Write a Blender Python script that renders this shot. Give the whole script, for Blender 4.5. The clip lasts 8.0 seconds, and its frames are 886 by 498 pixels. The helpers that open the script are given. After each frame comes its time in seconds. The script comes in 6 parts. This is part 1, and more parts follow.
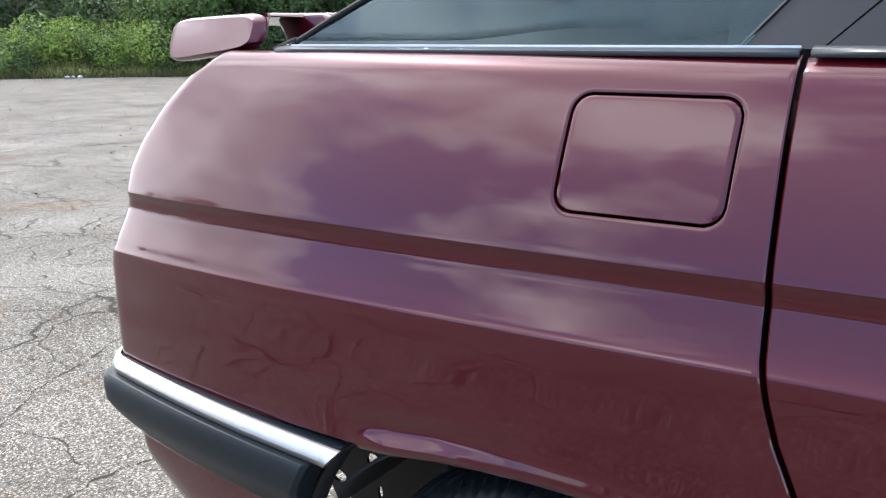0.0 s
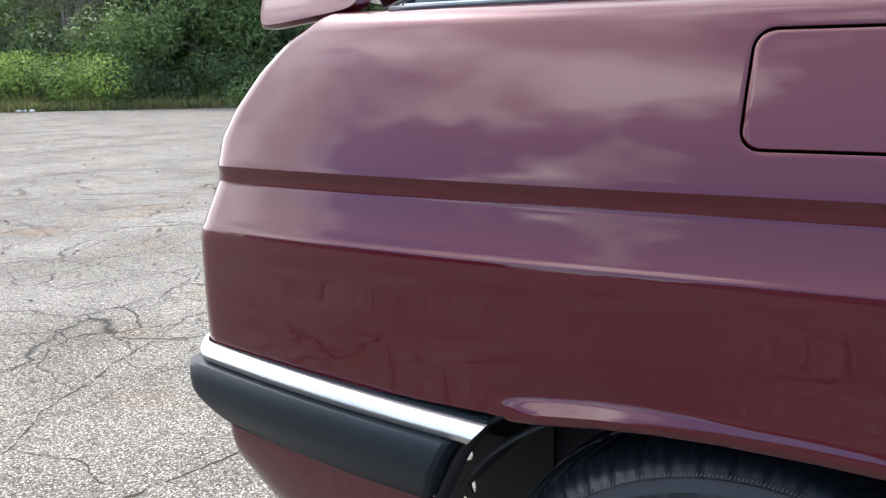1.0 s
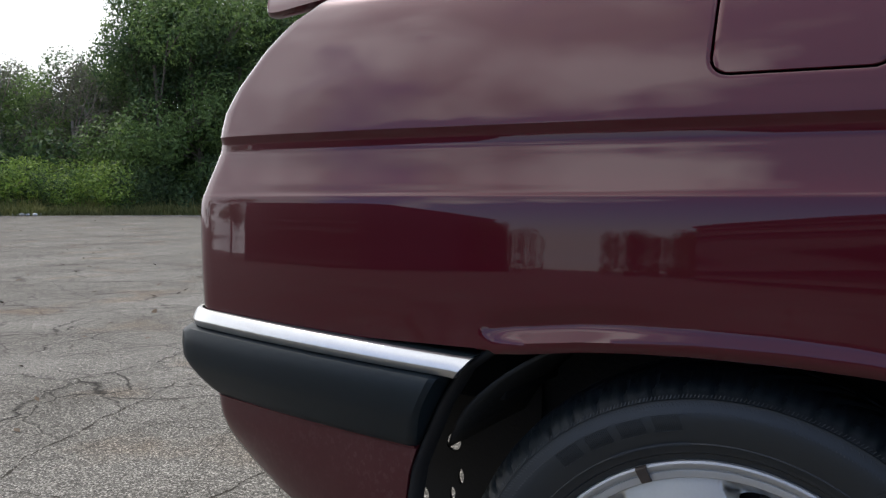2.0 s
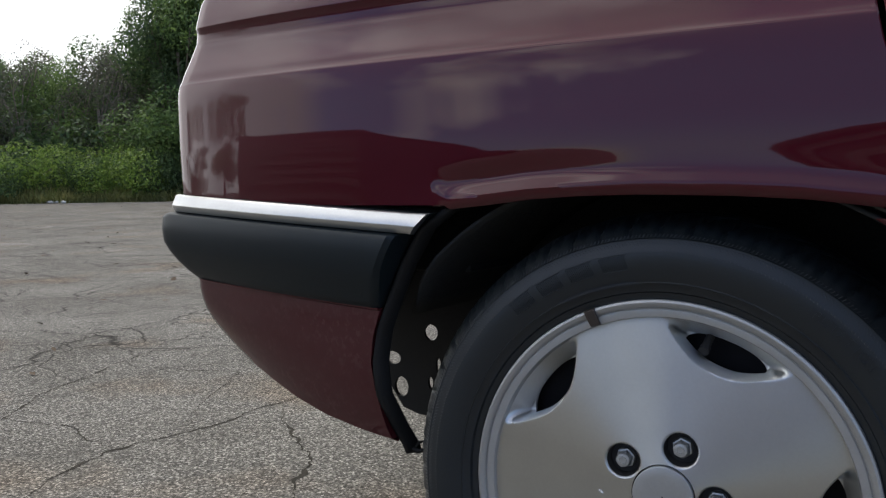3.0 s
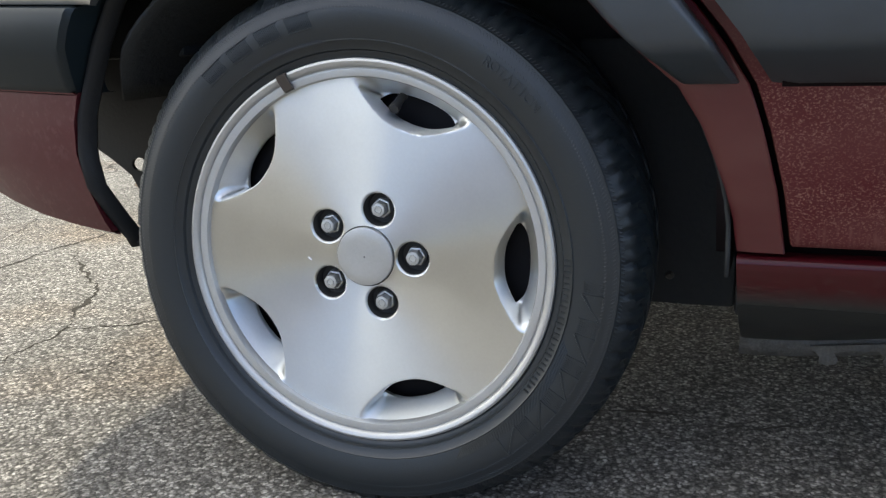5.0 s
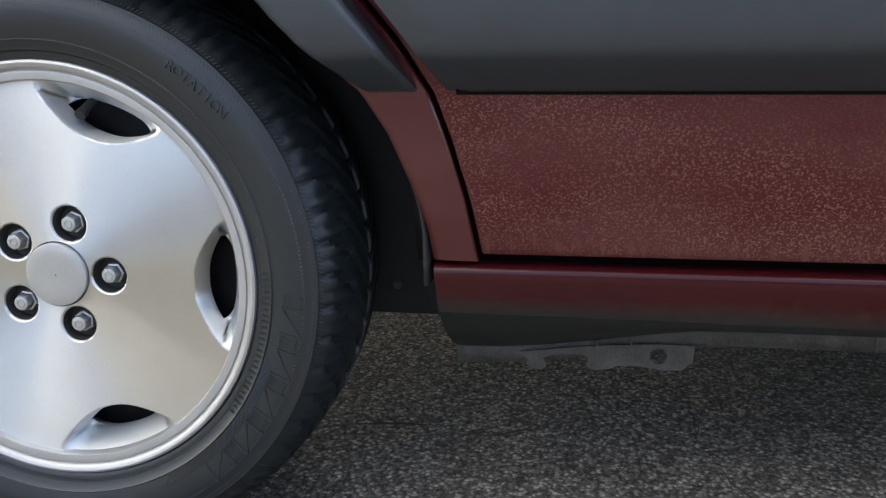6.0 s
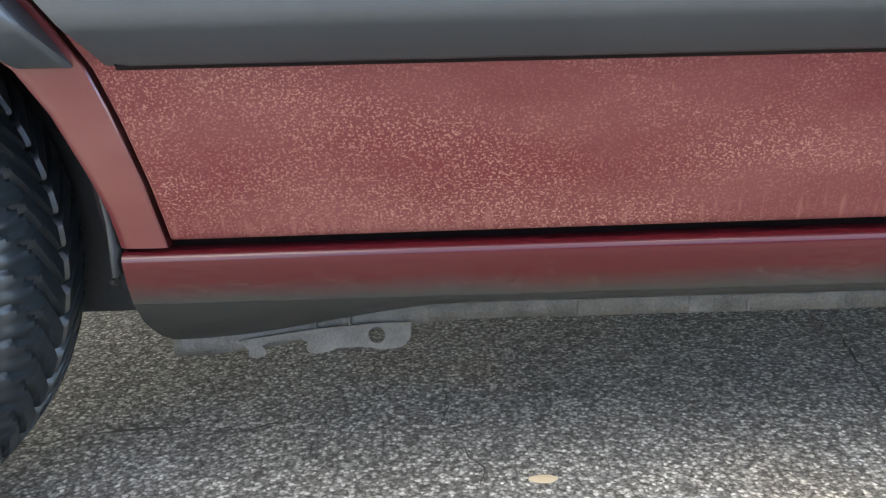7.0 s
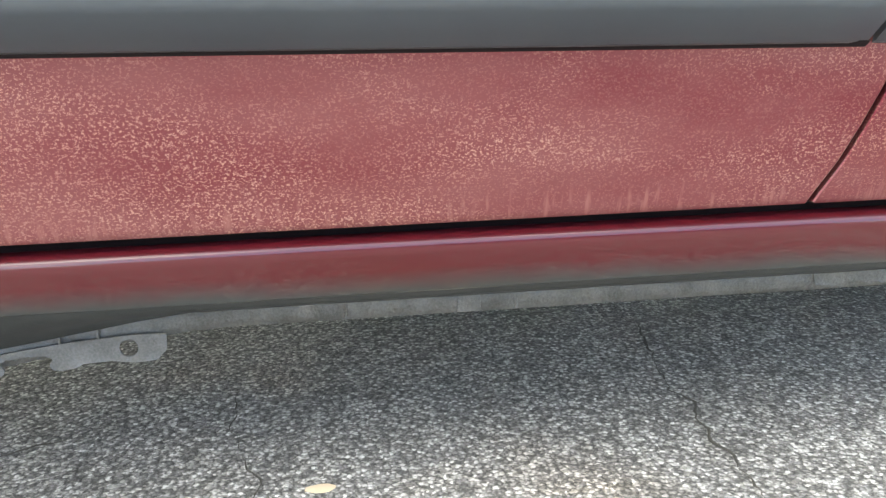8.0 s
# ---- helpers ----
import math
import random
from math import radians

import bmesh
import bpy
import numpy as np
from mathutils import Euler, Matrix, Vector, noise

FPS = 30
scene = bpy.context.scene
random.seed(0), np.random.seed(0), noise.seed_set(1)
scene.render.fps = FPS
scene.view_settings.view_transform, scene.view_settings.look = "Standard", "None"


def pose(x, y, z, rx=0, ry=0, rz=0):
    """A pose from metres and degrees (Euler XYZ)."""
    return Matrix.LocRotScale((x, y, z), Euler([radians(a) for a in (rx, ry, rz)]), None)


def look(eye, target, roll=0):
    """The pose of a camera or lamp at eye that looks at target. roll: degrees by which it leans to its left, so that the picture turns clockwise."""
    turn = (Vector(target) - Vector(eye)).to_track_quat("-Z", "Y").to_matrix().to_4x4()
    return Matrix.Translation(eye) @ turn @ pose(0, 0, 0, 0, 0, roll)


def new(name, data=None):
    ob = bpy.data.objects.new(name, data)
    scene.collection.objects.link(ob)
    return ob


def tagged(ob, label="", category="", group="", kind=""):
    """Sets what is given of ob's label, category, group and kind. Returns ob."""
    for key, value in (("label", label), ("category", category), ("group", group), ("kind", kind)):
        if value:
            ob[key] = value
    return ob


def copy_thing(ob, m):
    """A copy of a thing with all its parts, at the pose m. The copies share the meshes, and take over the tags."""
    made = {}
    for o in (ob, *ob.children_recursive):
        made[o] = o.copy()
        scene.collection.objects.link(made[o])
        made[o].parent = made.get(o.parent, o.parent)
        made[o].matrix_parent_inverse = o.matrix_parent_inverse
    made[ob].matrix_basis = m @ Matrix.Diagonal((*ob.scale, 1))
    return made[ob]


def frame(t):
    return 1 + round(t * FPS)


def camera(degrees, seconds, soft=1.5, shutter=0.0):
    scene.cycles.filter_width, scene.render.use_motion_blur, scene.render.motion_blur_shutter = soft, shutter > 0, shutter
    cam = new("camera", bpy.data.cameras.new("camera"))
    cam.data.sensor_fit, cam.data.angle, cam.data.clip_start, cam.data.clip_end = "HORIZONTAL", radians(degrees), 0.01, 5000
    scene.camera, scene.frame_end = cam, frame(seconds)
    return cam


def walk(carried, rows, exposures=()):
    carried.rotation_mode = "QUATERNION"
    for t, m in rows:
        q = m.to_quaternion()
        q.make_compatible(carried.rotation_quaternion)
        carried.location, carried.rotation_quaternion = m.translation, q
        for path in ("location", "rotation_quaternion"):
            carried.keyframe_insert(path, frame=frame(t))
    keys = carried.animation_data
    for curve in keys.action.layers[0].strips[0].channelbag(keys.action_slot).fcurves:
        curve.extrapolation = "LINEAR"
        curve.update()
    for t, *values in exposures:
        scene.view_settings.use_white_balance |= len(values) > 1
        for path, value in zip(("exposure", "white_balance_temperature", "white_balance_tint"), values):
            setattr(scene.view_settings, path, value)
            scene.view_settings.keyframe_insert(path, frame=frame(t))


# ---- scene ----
# Car side: x runs from tail to nose, y into the car, z up; the rear wheel stands at x = 0.
cam = camera(55.58, 8.0, soft=1.3)
ROWS = [
    (0, 0.3437, -0.7344, 1.0288, 33.15, -12.85, -0.45),
    (0.5, 0.2588, -0.7608, 1.0196, 31.68, -13.42, -1.16),
    (0.7, 0.2122, -0.7814, 0.9885, 31.06, -12.36, -1.10),
    (1, 0.1423, -0.8123, 0.9418, 30.12, -10.78, -1.00),
    (1.2, 0.1257, -0.8290, 0.8984, 29.65, -7.64, -0.80),
    (2.3, 0.2115, -0.8632, 0.7091, 30.19, -2.83, -0.40),
    (2.5, 0.2327, -0.8555, 0.6814, 30.82, -3.10, -0.97),
    (3, 0.2622, -0.8525, 0.6084, 31.55, -3.98, -0.82),
    (3.5, 0.2754, -0.8422, 0.5632, 30.98, -9.25, -0.24),
    (4, 0.3022, -0.8305, 0.5337, 30.46, -12.91, -1.55),
    (4.2, 0.3214, -0.8258, 0.5233, 30.32, -14.19, -1.89),
    (5.3, 0.4612, -0.7508, 0.5076, 18.93, -13.77, -2.58),
    (5.5, 0.4886, -0.7368, 0.5092, 16.81, -13.67, -2.13),
    (6, 0.5487, -0.7085, 0.4965, 11.94, -13.70, -1.47),
    (6.5, 0.6081, -0.6969, 0.4839, 6.48, -13.61, -1.99),
    (7, 0.6842, -0.6787, 0.4680, 1.32, -13.92, -2.15),
    (7.5, 0.7418, -0.6703, 0.4610, -3.44, -14.71, -1.62),
    (8, 0.7952, -0.6525, 0.4667, -7.50, -14.73, -1.33),
]
# seconds, stops, kelvin, tint
EXPOSURES = [(0.0, 1.42, 6350, 11), (1.0, 1.47, 6400, 11), (2.3, 0.10, 6550, 10), (3.0, 0.08, 6600, 9), (3.5, 0.48, 6700, 8), (4.0, 0.92, 6850, 8), (5.5, 1.32, 7100, 6), (6.0, 1.48, 7200, 8), (6.5, 2.52, 7100, 9), (7.0, 3.14, 7200, 5), (8.0, 3.72, 7250, 3)]
walk(cam, [(t, look((x, y, z), (x - math.sin(radians(a)) * math.cos(radians(p)), y + math.cos(radians(a)) * math.cos(radians(p)), z + math.sin(radians(p))), r)) for t, x, y, z, a, p, r in ROWS], EXPOSURES)

import functools

# ---- light ----
SUN_WAY = Vector((-0.53, 0.125, 0.83)).normalized()
sun = new("sun", bpy.data.lights.new("sun", "SUN"))
sun.data.energy, sun.data.angle, sun.data.color = 1.45, radians(2.0), (1.0, 0.95, 0.88)
sun.matrix_world = look(SUN_WAY * 60, (0, 0, 0))
world = bpy.data.worlds.new("sky")
world.use_nodes = True
scene.world = world
nt = world.node_tree
sky = nt.nodes.new("ShaderNodeTexSky")
sky.sky_type, sky.sun_disc = "NISHITA", False
sky.sun_elevation = math.asin(SUN_WAY.z)
sky.sun_rotation = math.atan2(SUN_WAY.x, SUN_WAY.y)
sky.air_density, sky.dust_density, sky.ozone_density = 0.8, 0.1, 2.0
# broken cloud, thicker towards the sun's side, with grey undersides
way, turn = nt.nodes.new("ShaderNodeTexCoord"), nt.nodes.new("ShaderNodeMapping")
turn.inputs["Rotation"].default_value, turn.inputs["Scale"].default_value = (0, 0, 3.0), (1.0, 1.0, 1.15)
cloud, belly = nt.nodes.new("ShaderNodeTexNoise"), nt.nodes.new("ShaderNodeTexNoise")
cloud.inputs["Scale"].default_value, cloud.inputs["Detail"].default_value, cloud.inputs["Roughness"].default_value = 2.1, 8.0, 0.56
belly.inputs["Scale"].default_value, belly.inputs["Detail"].default_value = 3.4, 5.0
bank, cover = nt.nodes.new("ShaderNodeVectorMath"), nt.nodes.new("ShaderNodeMath")
bank.operation, bank.inputs[1].default_value = "DOT_PRODUCT", (-0.8, 0.6, 0.25)
cover.operation, cover.inputs[1].default_value = "MULTIPLY_ADD", 0.36
cramp, bramp = nt.nodes.new("ShaderNodeValToRGB"), nt.nodes.new("ShaderNodeValToRGB")
cramp.color_ramp.elements[0].position, cramp.color_ramp.elements[1].position = 0.46, 0.57
bramp.color_ramp.elements[0].position, bramp.color_ramp.elements[1].position = 0.40, 0.60
bramp.color_ramp.elements[0].color, bramp.color_ramp.elements[1].color = (6.0, 6.2, 6.7, 1), (12.5, 12.6, 13.0, 1)
cmix = nt.nodes.new("ShaderNodeMixRGB")
nt.links.new(way.outputs["Generated"], turn.inputs["Vector"])
nt.links.new(turn.outputs[0], cloud.inputs["Vector"]), nt.links.new(turn.outputs[0], belly.inputs["Vector"])
nt.links.new(way.outputs["Generated"], bank.inputs[0]), nt.links.new(bank.outputs["Value"], cover.inputs[0])
nt.links.new(cloud.outputs["Fac"], cover.inputs[2]), nt.links.new(cover.outputs[0], cramp.inputs["Fac"])
nt.links.new(belly.outputs["Fac"], bramp.inputs["Fac"]), nt.links.new(bramp.outputs["Color"], cmix.inputs["Color2"])
nt.links.new(cramp.outputs["Color"], cmix.inputs["Fac"])
# thin high cloud whitens the upper sky
tone, veil, high, up = nt.nodes.new("ShaderNodeMixRGB"), nt.nodes.new("ShaderNodeMixRGB"), nt.nodes.new("ShaderNodeMapRange"), nt.nodes.new("ShaderNodeSeparateXYZ")
tone.blend_type, tone.inputs[0].default_value, tone.inputs["Color2"].default_value = "MULTIPLY", 1.0, (0.72, 0.80, 1.0, 1)
veil.inputs["Color2"].default_value = (8.6, 9.0, 10.6, 1)
high.inputs["From Min"].default_value, high.inputs["From Max"].default_value, high.inputs["To Max"].default_value = 0.08, 0.62, 0.34
nt.links.new(way.outputs["Generated"], up.inputs[0]), nt.links.new(up.outputs["Z"], high.inputs["Value"])
nt.links.new(sky.outputs["Color"], tone.inputs["Color1"]), nt.links.new(tone.outputs[0], veil.inputs["Color1"])
nt.links.new(high.outputs[0], veil.inputs[0]), nt.links.new(veil.outputs[0], cmix.inputs["Color1"])
nt.links.new(cmix.outputs["Color"], nt.nodes["Background"].inputs["Color"])
nt.nodes["Background"].inputs["Strength"].default_value = 0.15


# ---- materials ----
def mat(name, color, rough=0.5, metal=0.0, coat=0.0, spec=0.5, vary=0.0, vscale=4.0, bump=0.0, bscale=80.0, tint=None, rvary=0.0):
    """A principled material with noise in its colour, gloss and relief, at real-world size."""
    m = bpy.data.materials.new(name)
    m.use_nodes = True
    n, l = m.node_tree.nodes, m.node_tree.links
    p = n["Principled BSDF"]
    p.inputs["Base Color"].default_value = (*color, 1)
    p.inputs["Roughness"].default_value, p.inputs["Metallic"].default_value = rough, metal
    p.inputs["Coat Weight"].default_value, p.inputs["Coat Roughness"].default_value = coat, 0.022
    p.inputs["Coat IOR"].default_value = 1.5
    p.inputs["Specular IOR Level"].default_value = spec
    tc = n.new("ShaderNodeTexCoord")
    if vary:
        a, b = n.new("ShaderNodeTexNoise"), n.new("ShaderNodeTexNoise")
        a.inputs["Scale"].default_value, b.inputs["Scale"].default_value = vscale, vscale * 14
        a.inputs["Detail"].default_value, b.inputs["Detail"].default_value = 5, 4
        add = n.new("ShaderNodeMath")
        add.operation = "MULTIPLY_ADD"
        add.inputs[1].default_value = 0.6
        mul = n.new("ShaderNodeMath")
        mul.operation = "MULTIPLY"
        mul.inputs[1].default_value = 0.4
        l.new(tc.outputs["Object"], a.inputs["Vector"]), l.new(tc.outputs["Object"], b.inputs["Vector"])
        l.new(b.outputs["Fac"], mul.inputs[0])
        l.new(a.outputs["Fac"], add.inputs[0]), l.new(mul.outputs[0], add.inputs[2])
        ramp = n.new("ShaderNodeValToRGB")
        other = tint or tuple(c * 0.4 for c in color)
        ramp.color_ramp.elements[0].position, ramp.color_ramp.elements[1].position = 0.5 - 0.22, 0.5 + 0.22
        ramp.color_ramp.elements[0].color = (*[c + (o - c) * vary for c, o in zip(color, other)], 1)
        ramp.color_ramp.elements[1].color = (*color, 1)
        l.new(add.outputs[0], ramp.inputs["Fac"]), l.new(ramp.outputs["Color"], p.inputs["Base Color"])
        if rvary:
            mr = n.new("ShaderNodeMapRange")
            mr.inputs["To Min"].default_value, mr.inputs["To Max"].default_value = rough - rvary, rough + rvary
            l.new(add.outputs[0], mr.inputs["Value"]), l.new(mr.outputs[0], p.inputs["Roughness"])
    if bump:
        t = n.new("ShaderNodeTexNoise")
        t.inputs["Scale"].default_value, t.inputs["Detail"].default_value = bscale, 5
        bm_ = n.new("ShaderNodeBump")
        bm_.inputs["Strength"].default_value, bm_.inputs["Distance"].default_value = bump, 0.5 / bscale
        l.new(tc.outputs["Object"], t.inputs["Vector"]), l.new(t.outputs["Fac"], bm_.inputs["Height"])
        l.new(bm_.outputs["Normal"], p.inputs["Normal"])
    return m


PAINT = mat("burgundy_paint", (0.050, 0.0022, 0.0052), 0.45, 0.0, 1.0, 0.06, 0.25, 9.0, tint=(0.043, 0.0020, 0.0045))
PAINT_DULL = mat("dusty_burgundy_paint", (0.054, 0.0052, 0.0090), 0.45, 0.0, 0.9, 0.15, 0.5, 12.0, tint=(0.075, 0.015, 0.018))


def flecked(m, fleck, amount, grain, streak, runs=False):
    """Adds flecks for road dust and painted road reflections, and faint run marks."""
    n, l = m.node_tree.nodes, m.node_tree.links
    p = n["Principled BSDF"]
    src = p.inputs["Base Color"].links[0].from_socket
    tc, mp = n.new("ShaderNodeTexCoord"), n.new("ShaderNodeMapping")
    mp.inputs["Scale"].default_value = (1.0, 1.0, streak)
    l.new(tc.outputs["Object"], mp.inputs["Vector"])
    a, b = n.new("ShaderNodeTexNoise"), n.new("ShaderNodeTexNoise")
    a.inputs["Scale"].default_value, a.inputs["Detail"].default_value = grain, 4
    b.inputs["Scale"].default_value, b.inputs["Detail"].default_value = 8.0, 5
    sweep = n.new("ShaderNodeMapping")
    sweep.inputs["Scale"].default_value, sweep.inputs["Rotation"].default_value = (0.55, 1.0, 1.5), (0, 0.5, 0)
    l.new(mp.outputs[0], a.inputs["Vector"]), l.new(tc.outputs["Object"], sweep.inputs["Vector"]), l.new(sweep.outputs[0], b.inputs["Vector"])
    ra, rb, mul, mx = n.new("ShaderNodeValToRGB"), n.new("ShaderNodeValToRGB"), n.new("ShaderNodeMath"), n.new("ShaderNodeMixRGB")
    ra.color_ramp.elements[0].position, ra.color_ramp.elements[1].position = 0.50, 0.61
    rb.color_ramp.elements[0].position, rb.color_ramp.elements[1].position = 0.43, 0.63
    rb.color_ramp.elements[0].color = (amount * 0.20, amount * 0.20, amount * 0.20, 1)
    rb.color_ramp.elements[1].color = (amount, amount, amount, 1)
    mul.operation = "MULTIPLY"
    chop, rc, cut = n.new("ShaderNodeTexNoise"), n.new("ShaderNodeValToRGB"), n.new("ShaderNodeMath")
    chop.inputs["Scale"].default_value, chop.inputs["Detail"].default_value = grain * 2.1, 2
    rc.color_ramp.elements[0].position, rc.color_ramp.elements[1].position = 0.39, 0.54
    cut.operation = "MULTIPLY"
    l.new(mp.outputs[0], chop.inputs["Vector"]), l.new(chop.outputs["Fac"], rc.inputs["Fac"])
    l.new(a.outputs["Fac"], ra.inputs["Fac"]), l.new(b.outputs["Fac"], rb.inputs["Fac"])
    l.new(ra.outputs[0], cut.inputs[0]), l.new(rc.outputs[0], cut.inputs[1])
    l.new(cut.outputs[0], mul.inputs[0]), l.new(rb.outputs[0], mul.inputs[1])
    # the flecks fade out at the height of the cladding
    xyz, low, low_fleck = n.new("ShaderNodeSeparateXYZ"), n.new("ShaderNodeMapRange"), n.new("ShaderNodeMath")
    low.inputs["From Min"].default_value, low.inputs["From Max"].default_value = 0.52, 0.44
    low_fleck.operation = "MULTIPLY"
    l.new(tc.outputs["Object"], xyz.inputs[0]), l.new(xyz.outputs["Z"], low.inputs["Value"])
    l.new(mul.outputs[0], low_fleck.inputs[0]), l.new(low.outputs[0], low_fleck.inputs[1])
    pale_marks = low_fleck.outputs[0]
    if runs:
        # dried runs hanging over the door's lower edge
        m2, t2, r2, foot, k2, top = n.new("ShaderNodeMapping"), n.new("ShaderNodeTexNoise"), n.new("ShaderNodeValToRGB"), n.new("ShaderNodeMapRange"), n.new("ShaderNodeMath"), n.new("ShaderNodeMath")
        m2.inputs["Scale"].default_value = (1.0, 0.0, 0.16)
        t2.inputs["Scale"].default_value, t2.inputs["Detail"].default_value = 190.0, 3
        r2.color_ramp.elements[0].position, r2.color_ramp.elements[1].position = 0.53, 0.70
        r2.color_ramp.elements[1].color = (0.13, 0.13, 0.13, 1)
        foot.inputs["From Min"].default_value, foot.inputs["From Max"].default_value = 0.338, 0.322
        k2.operation, top.operation = "MULTIPLY", "MAXIMUM"
        l.new(tc.outputs["Object"], m2.inputs["Vector"]), l.new(m2.outputs[0], t2.inputs["Vector"]), l.new(t2.outputs["Fac"], r2.inputs["Fac"])
        l.new(xyz.outputs["Z"], foot.inputs["Value"]), l.new(r2.outputs[0], k2.inputs[0]), l.new(foot.outputs[0], k2.inputs[1])
        l.new(pale_marks, top.inputs[0]), l.new(k2.outputs[0], top.inputs[1])
        pale_marks = top.outputs[0]
    l.new(pale_marks, mx.inputs[0]), l.new(src, mx.inputs[1])
    mx.inputs[2].default_value = (*fleck, 1)
    l.new(mx.outputs[0], p.inputs["Base Color"])
    return m


def dusted(m, low=0.46, high=0.56, rough=0.2, coat=None):
    """Dried road film dulls the lacquer below the rubbing band."""
    n, l = m.node_tree.nodes, m.node_tree.links
    tc, xyz, mr = n.new("ShaderNodeTexCoord"), n.new("ShaderNodeSeparateXYZ"), n.new("ShaderNodeMapRange")
    p = n["Principled BSDF"]
    mr.inputs["From Min"].default_value, mr.inputs["From Max"].default_value = high, low
    mr.inputs["To Min"].default_value, mr.inputs["To Max"].default_value = p.inputs["Coat Roughness"].default_value, rough
    l.new(tc.outputs["Object"], xyz.inputs[0]), l.new(xyz.outputs["Z"], mr.inputs["Value"]), l.new(mr.outputs[0], p.inputs["Coat Roughness"])
    if coat is not None:
        thin = n.new("ShaderNodeMapRange")
        thin.inputs["From Min"].default_value, thin.inputs["From Max"].default_value = high, low
        thin.inputs["To Min"].default_value, thin.inputs["To Max"].default_value = 1.0, coat
        l.new(xyz.outputs["Z"], thin.inputs["Value"]), l.new(thin.outputs[0], p.inputs["Coat Weight"])
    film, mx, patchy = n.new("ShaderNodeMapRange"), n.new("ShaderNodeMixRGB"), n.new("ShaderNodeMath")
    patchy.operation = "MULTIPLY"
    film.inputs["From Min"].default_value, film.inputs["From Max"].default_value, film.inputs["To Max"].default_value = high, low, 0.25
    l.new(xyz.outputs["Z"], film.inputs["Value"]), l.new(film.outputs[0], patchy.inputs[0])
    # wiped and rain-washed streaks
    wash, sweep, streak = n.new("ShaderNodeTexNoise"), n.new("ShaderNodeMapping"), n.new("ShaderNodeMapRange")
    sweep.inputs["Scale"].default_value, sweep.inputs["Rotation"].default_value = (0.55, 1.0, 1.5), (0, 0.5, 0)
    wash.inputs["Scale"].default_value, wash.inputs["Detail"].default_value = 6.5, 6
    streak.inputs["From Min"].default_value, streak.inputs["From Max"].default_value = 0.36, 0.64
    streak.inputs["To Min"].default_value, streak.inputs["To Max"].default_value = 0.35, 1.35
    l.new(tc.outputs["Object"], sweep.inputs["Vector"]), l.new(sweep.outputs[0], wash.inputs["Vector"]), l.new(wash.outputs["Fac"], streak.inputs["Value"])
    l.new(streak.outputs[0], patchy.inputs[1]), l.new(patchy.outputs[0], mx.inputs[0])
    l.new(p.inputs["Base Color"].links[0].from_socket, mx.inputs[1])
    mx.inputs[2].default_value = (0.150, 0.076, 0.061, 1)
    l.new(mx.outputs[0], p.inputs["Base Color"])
    return m


def pearl(m):
    """Pearl flakes under the lacquer."""
    p = m.node_tree.nodes["Principled BSDF"]
    p.inputs["Specular IOR Level"].default_value, p.inputs["Roughness"].default_value = 0.22, 0.35
    p.inputs["Specular Tint"].default_value = (1.0, 0.22, 0.40, 1)
    return m


PAINT = dusted(pearl(PAINT))
PAINT_DOOR = pearl(mat("road_dusted_burgundy_paint", (0.050, 0.0022, 0.0052), 0.45, 0.0, 1.0, 0.06, 0.25, 9.0, tint=(0.043, 0.0020, 0.0045)))
# pale flecks paint in the road stones' reflection along with dust
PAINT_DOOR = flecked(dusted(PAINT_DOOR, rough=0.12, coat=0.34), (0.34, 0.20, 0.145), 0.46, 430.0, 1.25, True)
PAINT_DULL = flecked(PAINT_DULL, (0.16, 0.09, 0.085), 0.16, 120.0, 0.7)
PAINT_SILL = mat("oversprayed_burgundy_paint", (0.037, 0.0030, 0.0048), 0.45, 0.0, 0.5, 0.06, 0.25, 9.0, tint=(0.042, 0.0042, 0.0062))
RUBBER_TRIM = mat("grey_black_plastic", (0.038, 0.046, 0.054), 0.36, 0.0, 0.0, 0.5, 0.35, 7.0, 0.12, 900.0, rvary=0.06)
PILLAR = mat("satin_black_pillar_trim", (0.010, 0.0135, 0.017), 0.34, 0.0, 0.0, 0.4, 0.35, 7.0, 0.05, 900.0)
BUMPER_RUBBER = mat("dark_slate_bumper_plastic", (0.0095, 0.0165, 0.0205), 0.46, 0.0, 0.0, 0.3, 0.35, 7.0, 0.12, 900.0, rvary=0.06)
BLACK = mat("black_plastic", (0.010, 0.0105, 0.011), 0.6, 0, 0, 0.35, 0.4, 11.0, 0.2, 160.0)
LINER = mat("black_underseal", (0.034, 0.036, 0.036), 0.8, 0, 0, 0.2, 0.4, 11.0, 0.4, 120.0)
PRINT = mat("black_ceramic_print", (0.004, 0.005, 0.006), 0.03, 0, 0, 0.6)
PRINT.node_tree.nodes["Principled BSDF"].inputs["Specular Tint"].default_value = (0.62, 0.88, 0.96, 1)
GAP = mat("dark_gap", (0.004, 0.002, 0.003), 0.7, 0, 0, 0.2)
CHROME = mat("bright_trim", (0.66, 0.67, 0.67), 0.33, 1.0, 0, 0.5, 0.25, 30.0, 0.02, 300.0, rvary=0.06)
TYRE = mat("tyre_rubber", (0.0060, 0.0100, 0.0130), 0.40, 0, 0, 0.60, 0.45, 16.0, 0.15, 500.0, tint=(0.012, 0.017, 0.020), rvary=0.1)
SILVER = mat("silver_wheel_paint", (0.69, 0.71, 0.71), 0.34, 1.0, 0.0, 0.5, 0.14, 22.0, 0.015, 700.0)
n, l = SILVER.node_tree.nodes, SILVER.node_tree.links
turned = n.new("ShaderNodeTangent")
turned.direction_type, turned.axis = "RADIAL", "Y"
n["Principled BSDF"].inputs["Anisotropic"].default_value = 1.0
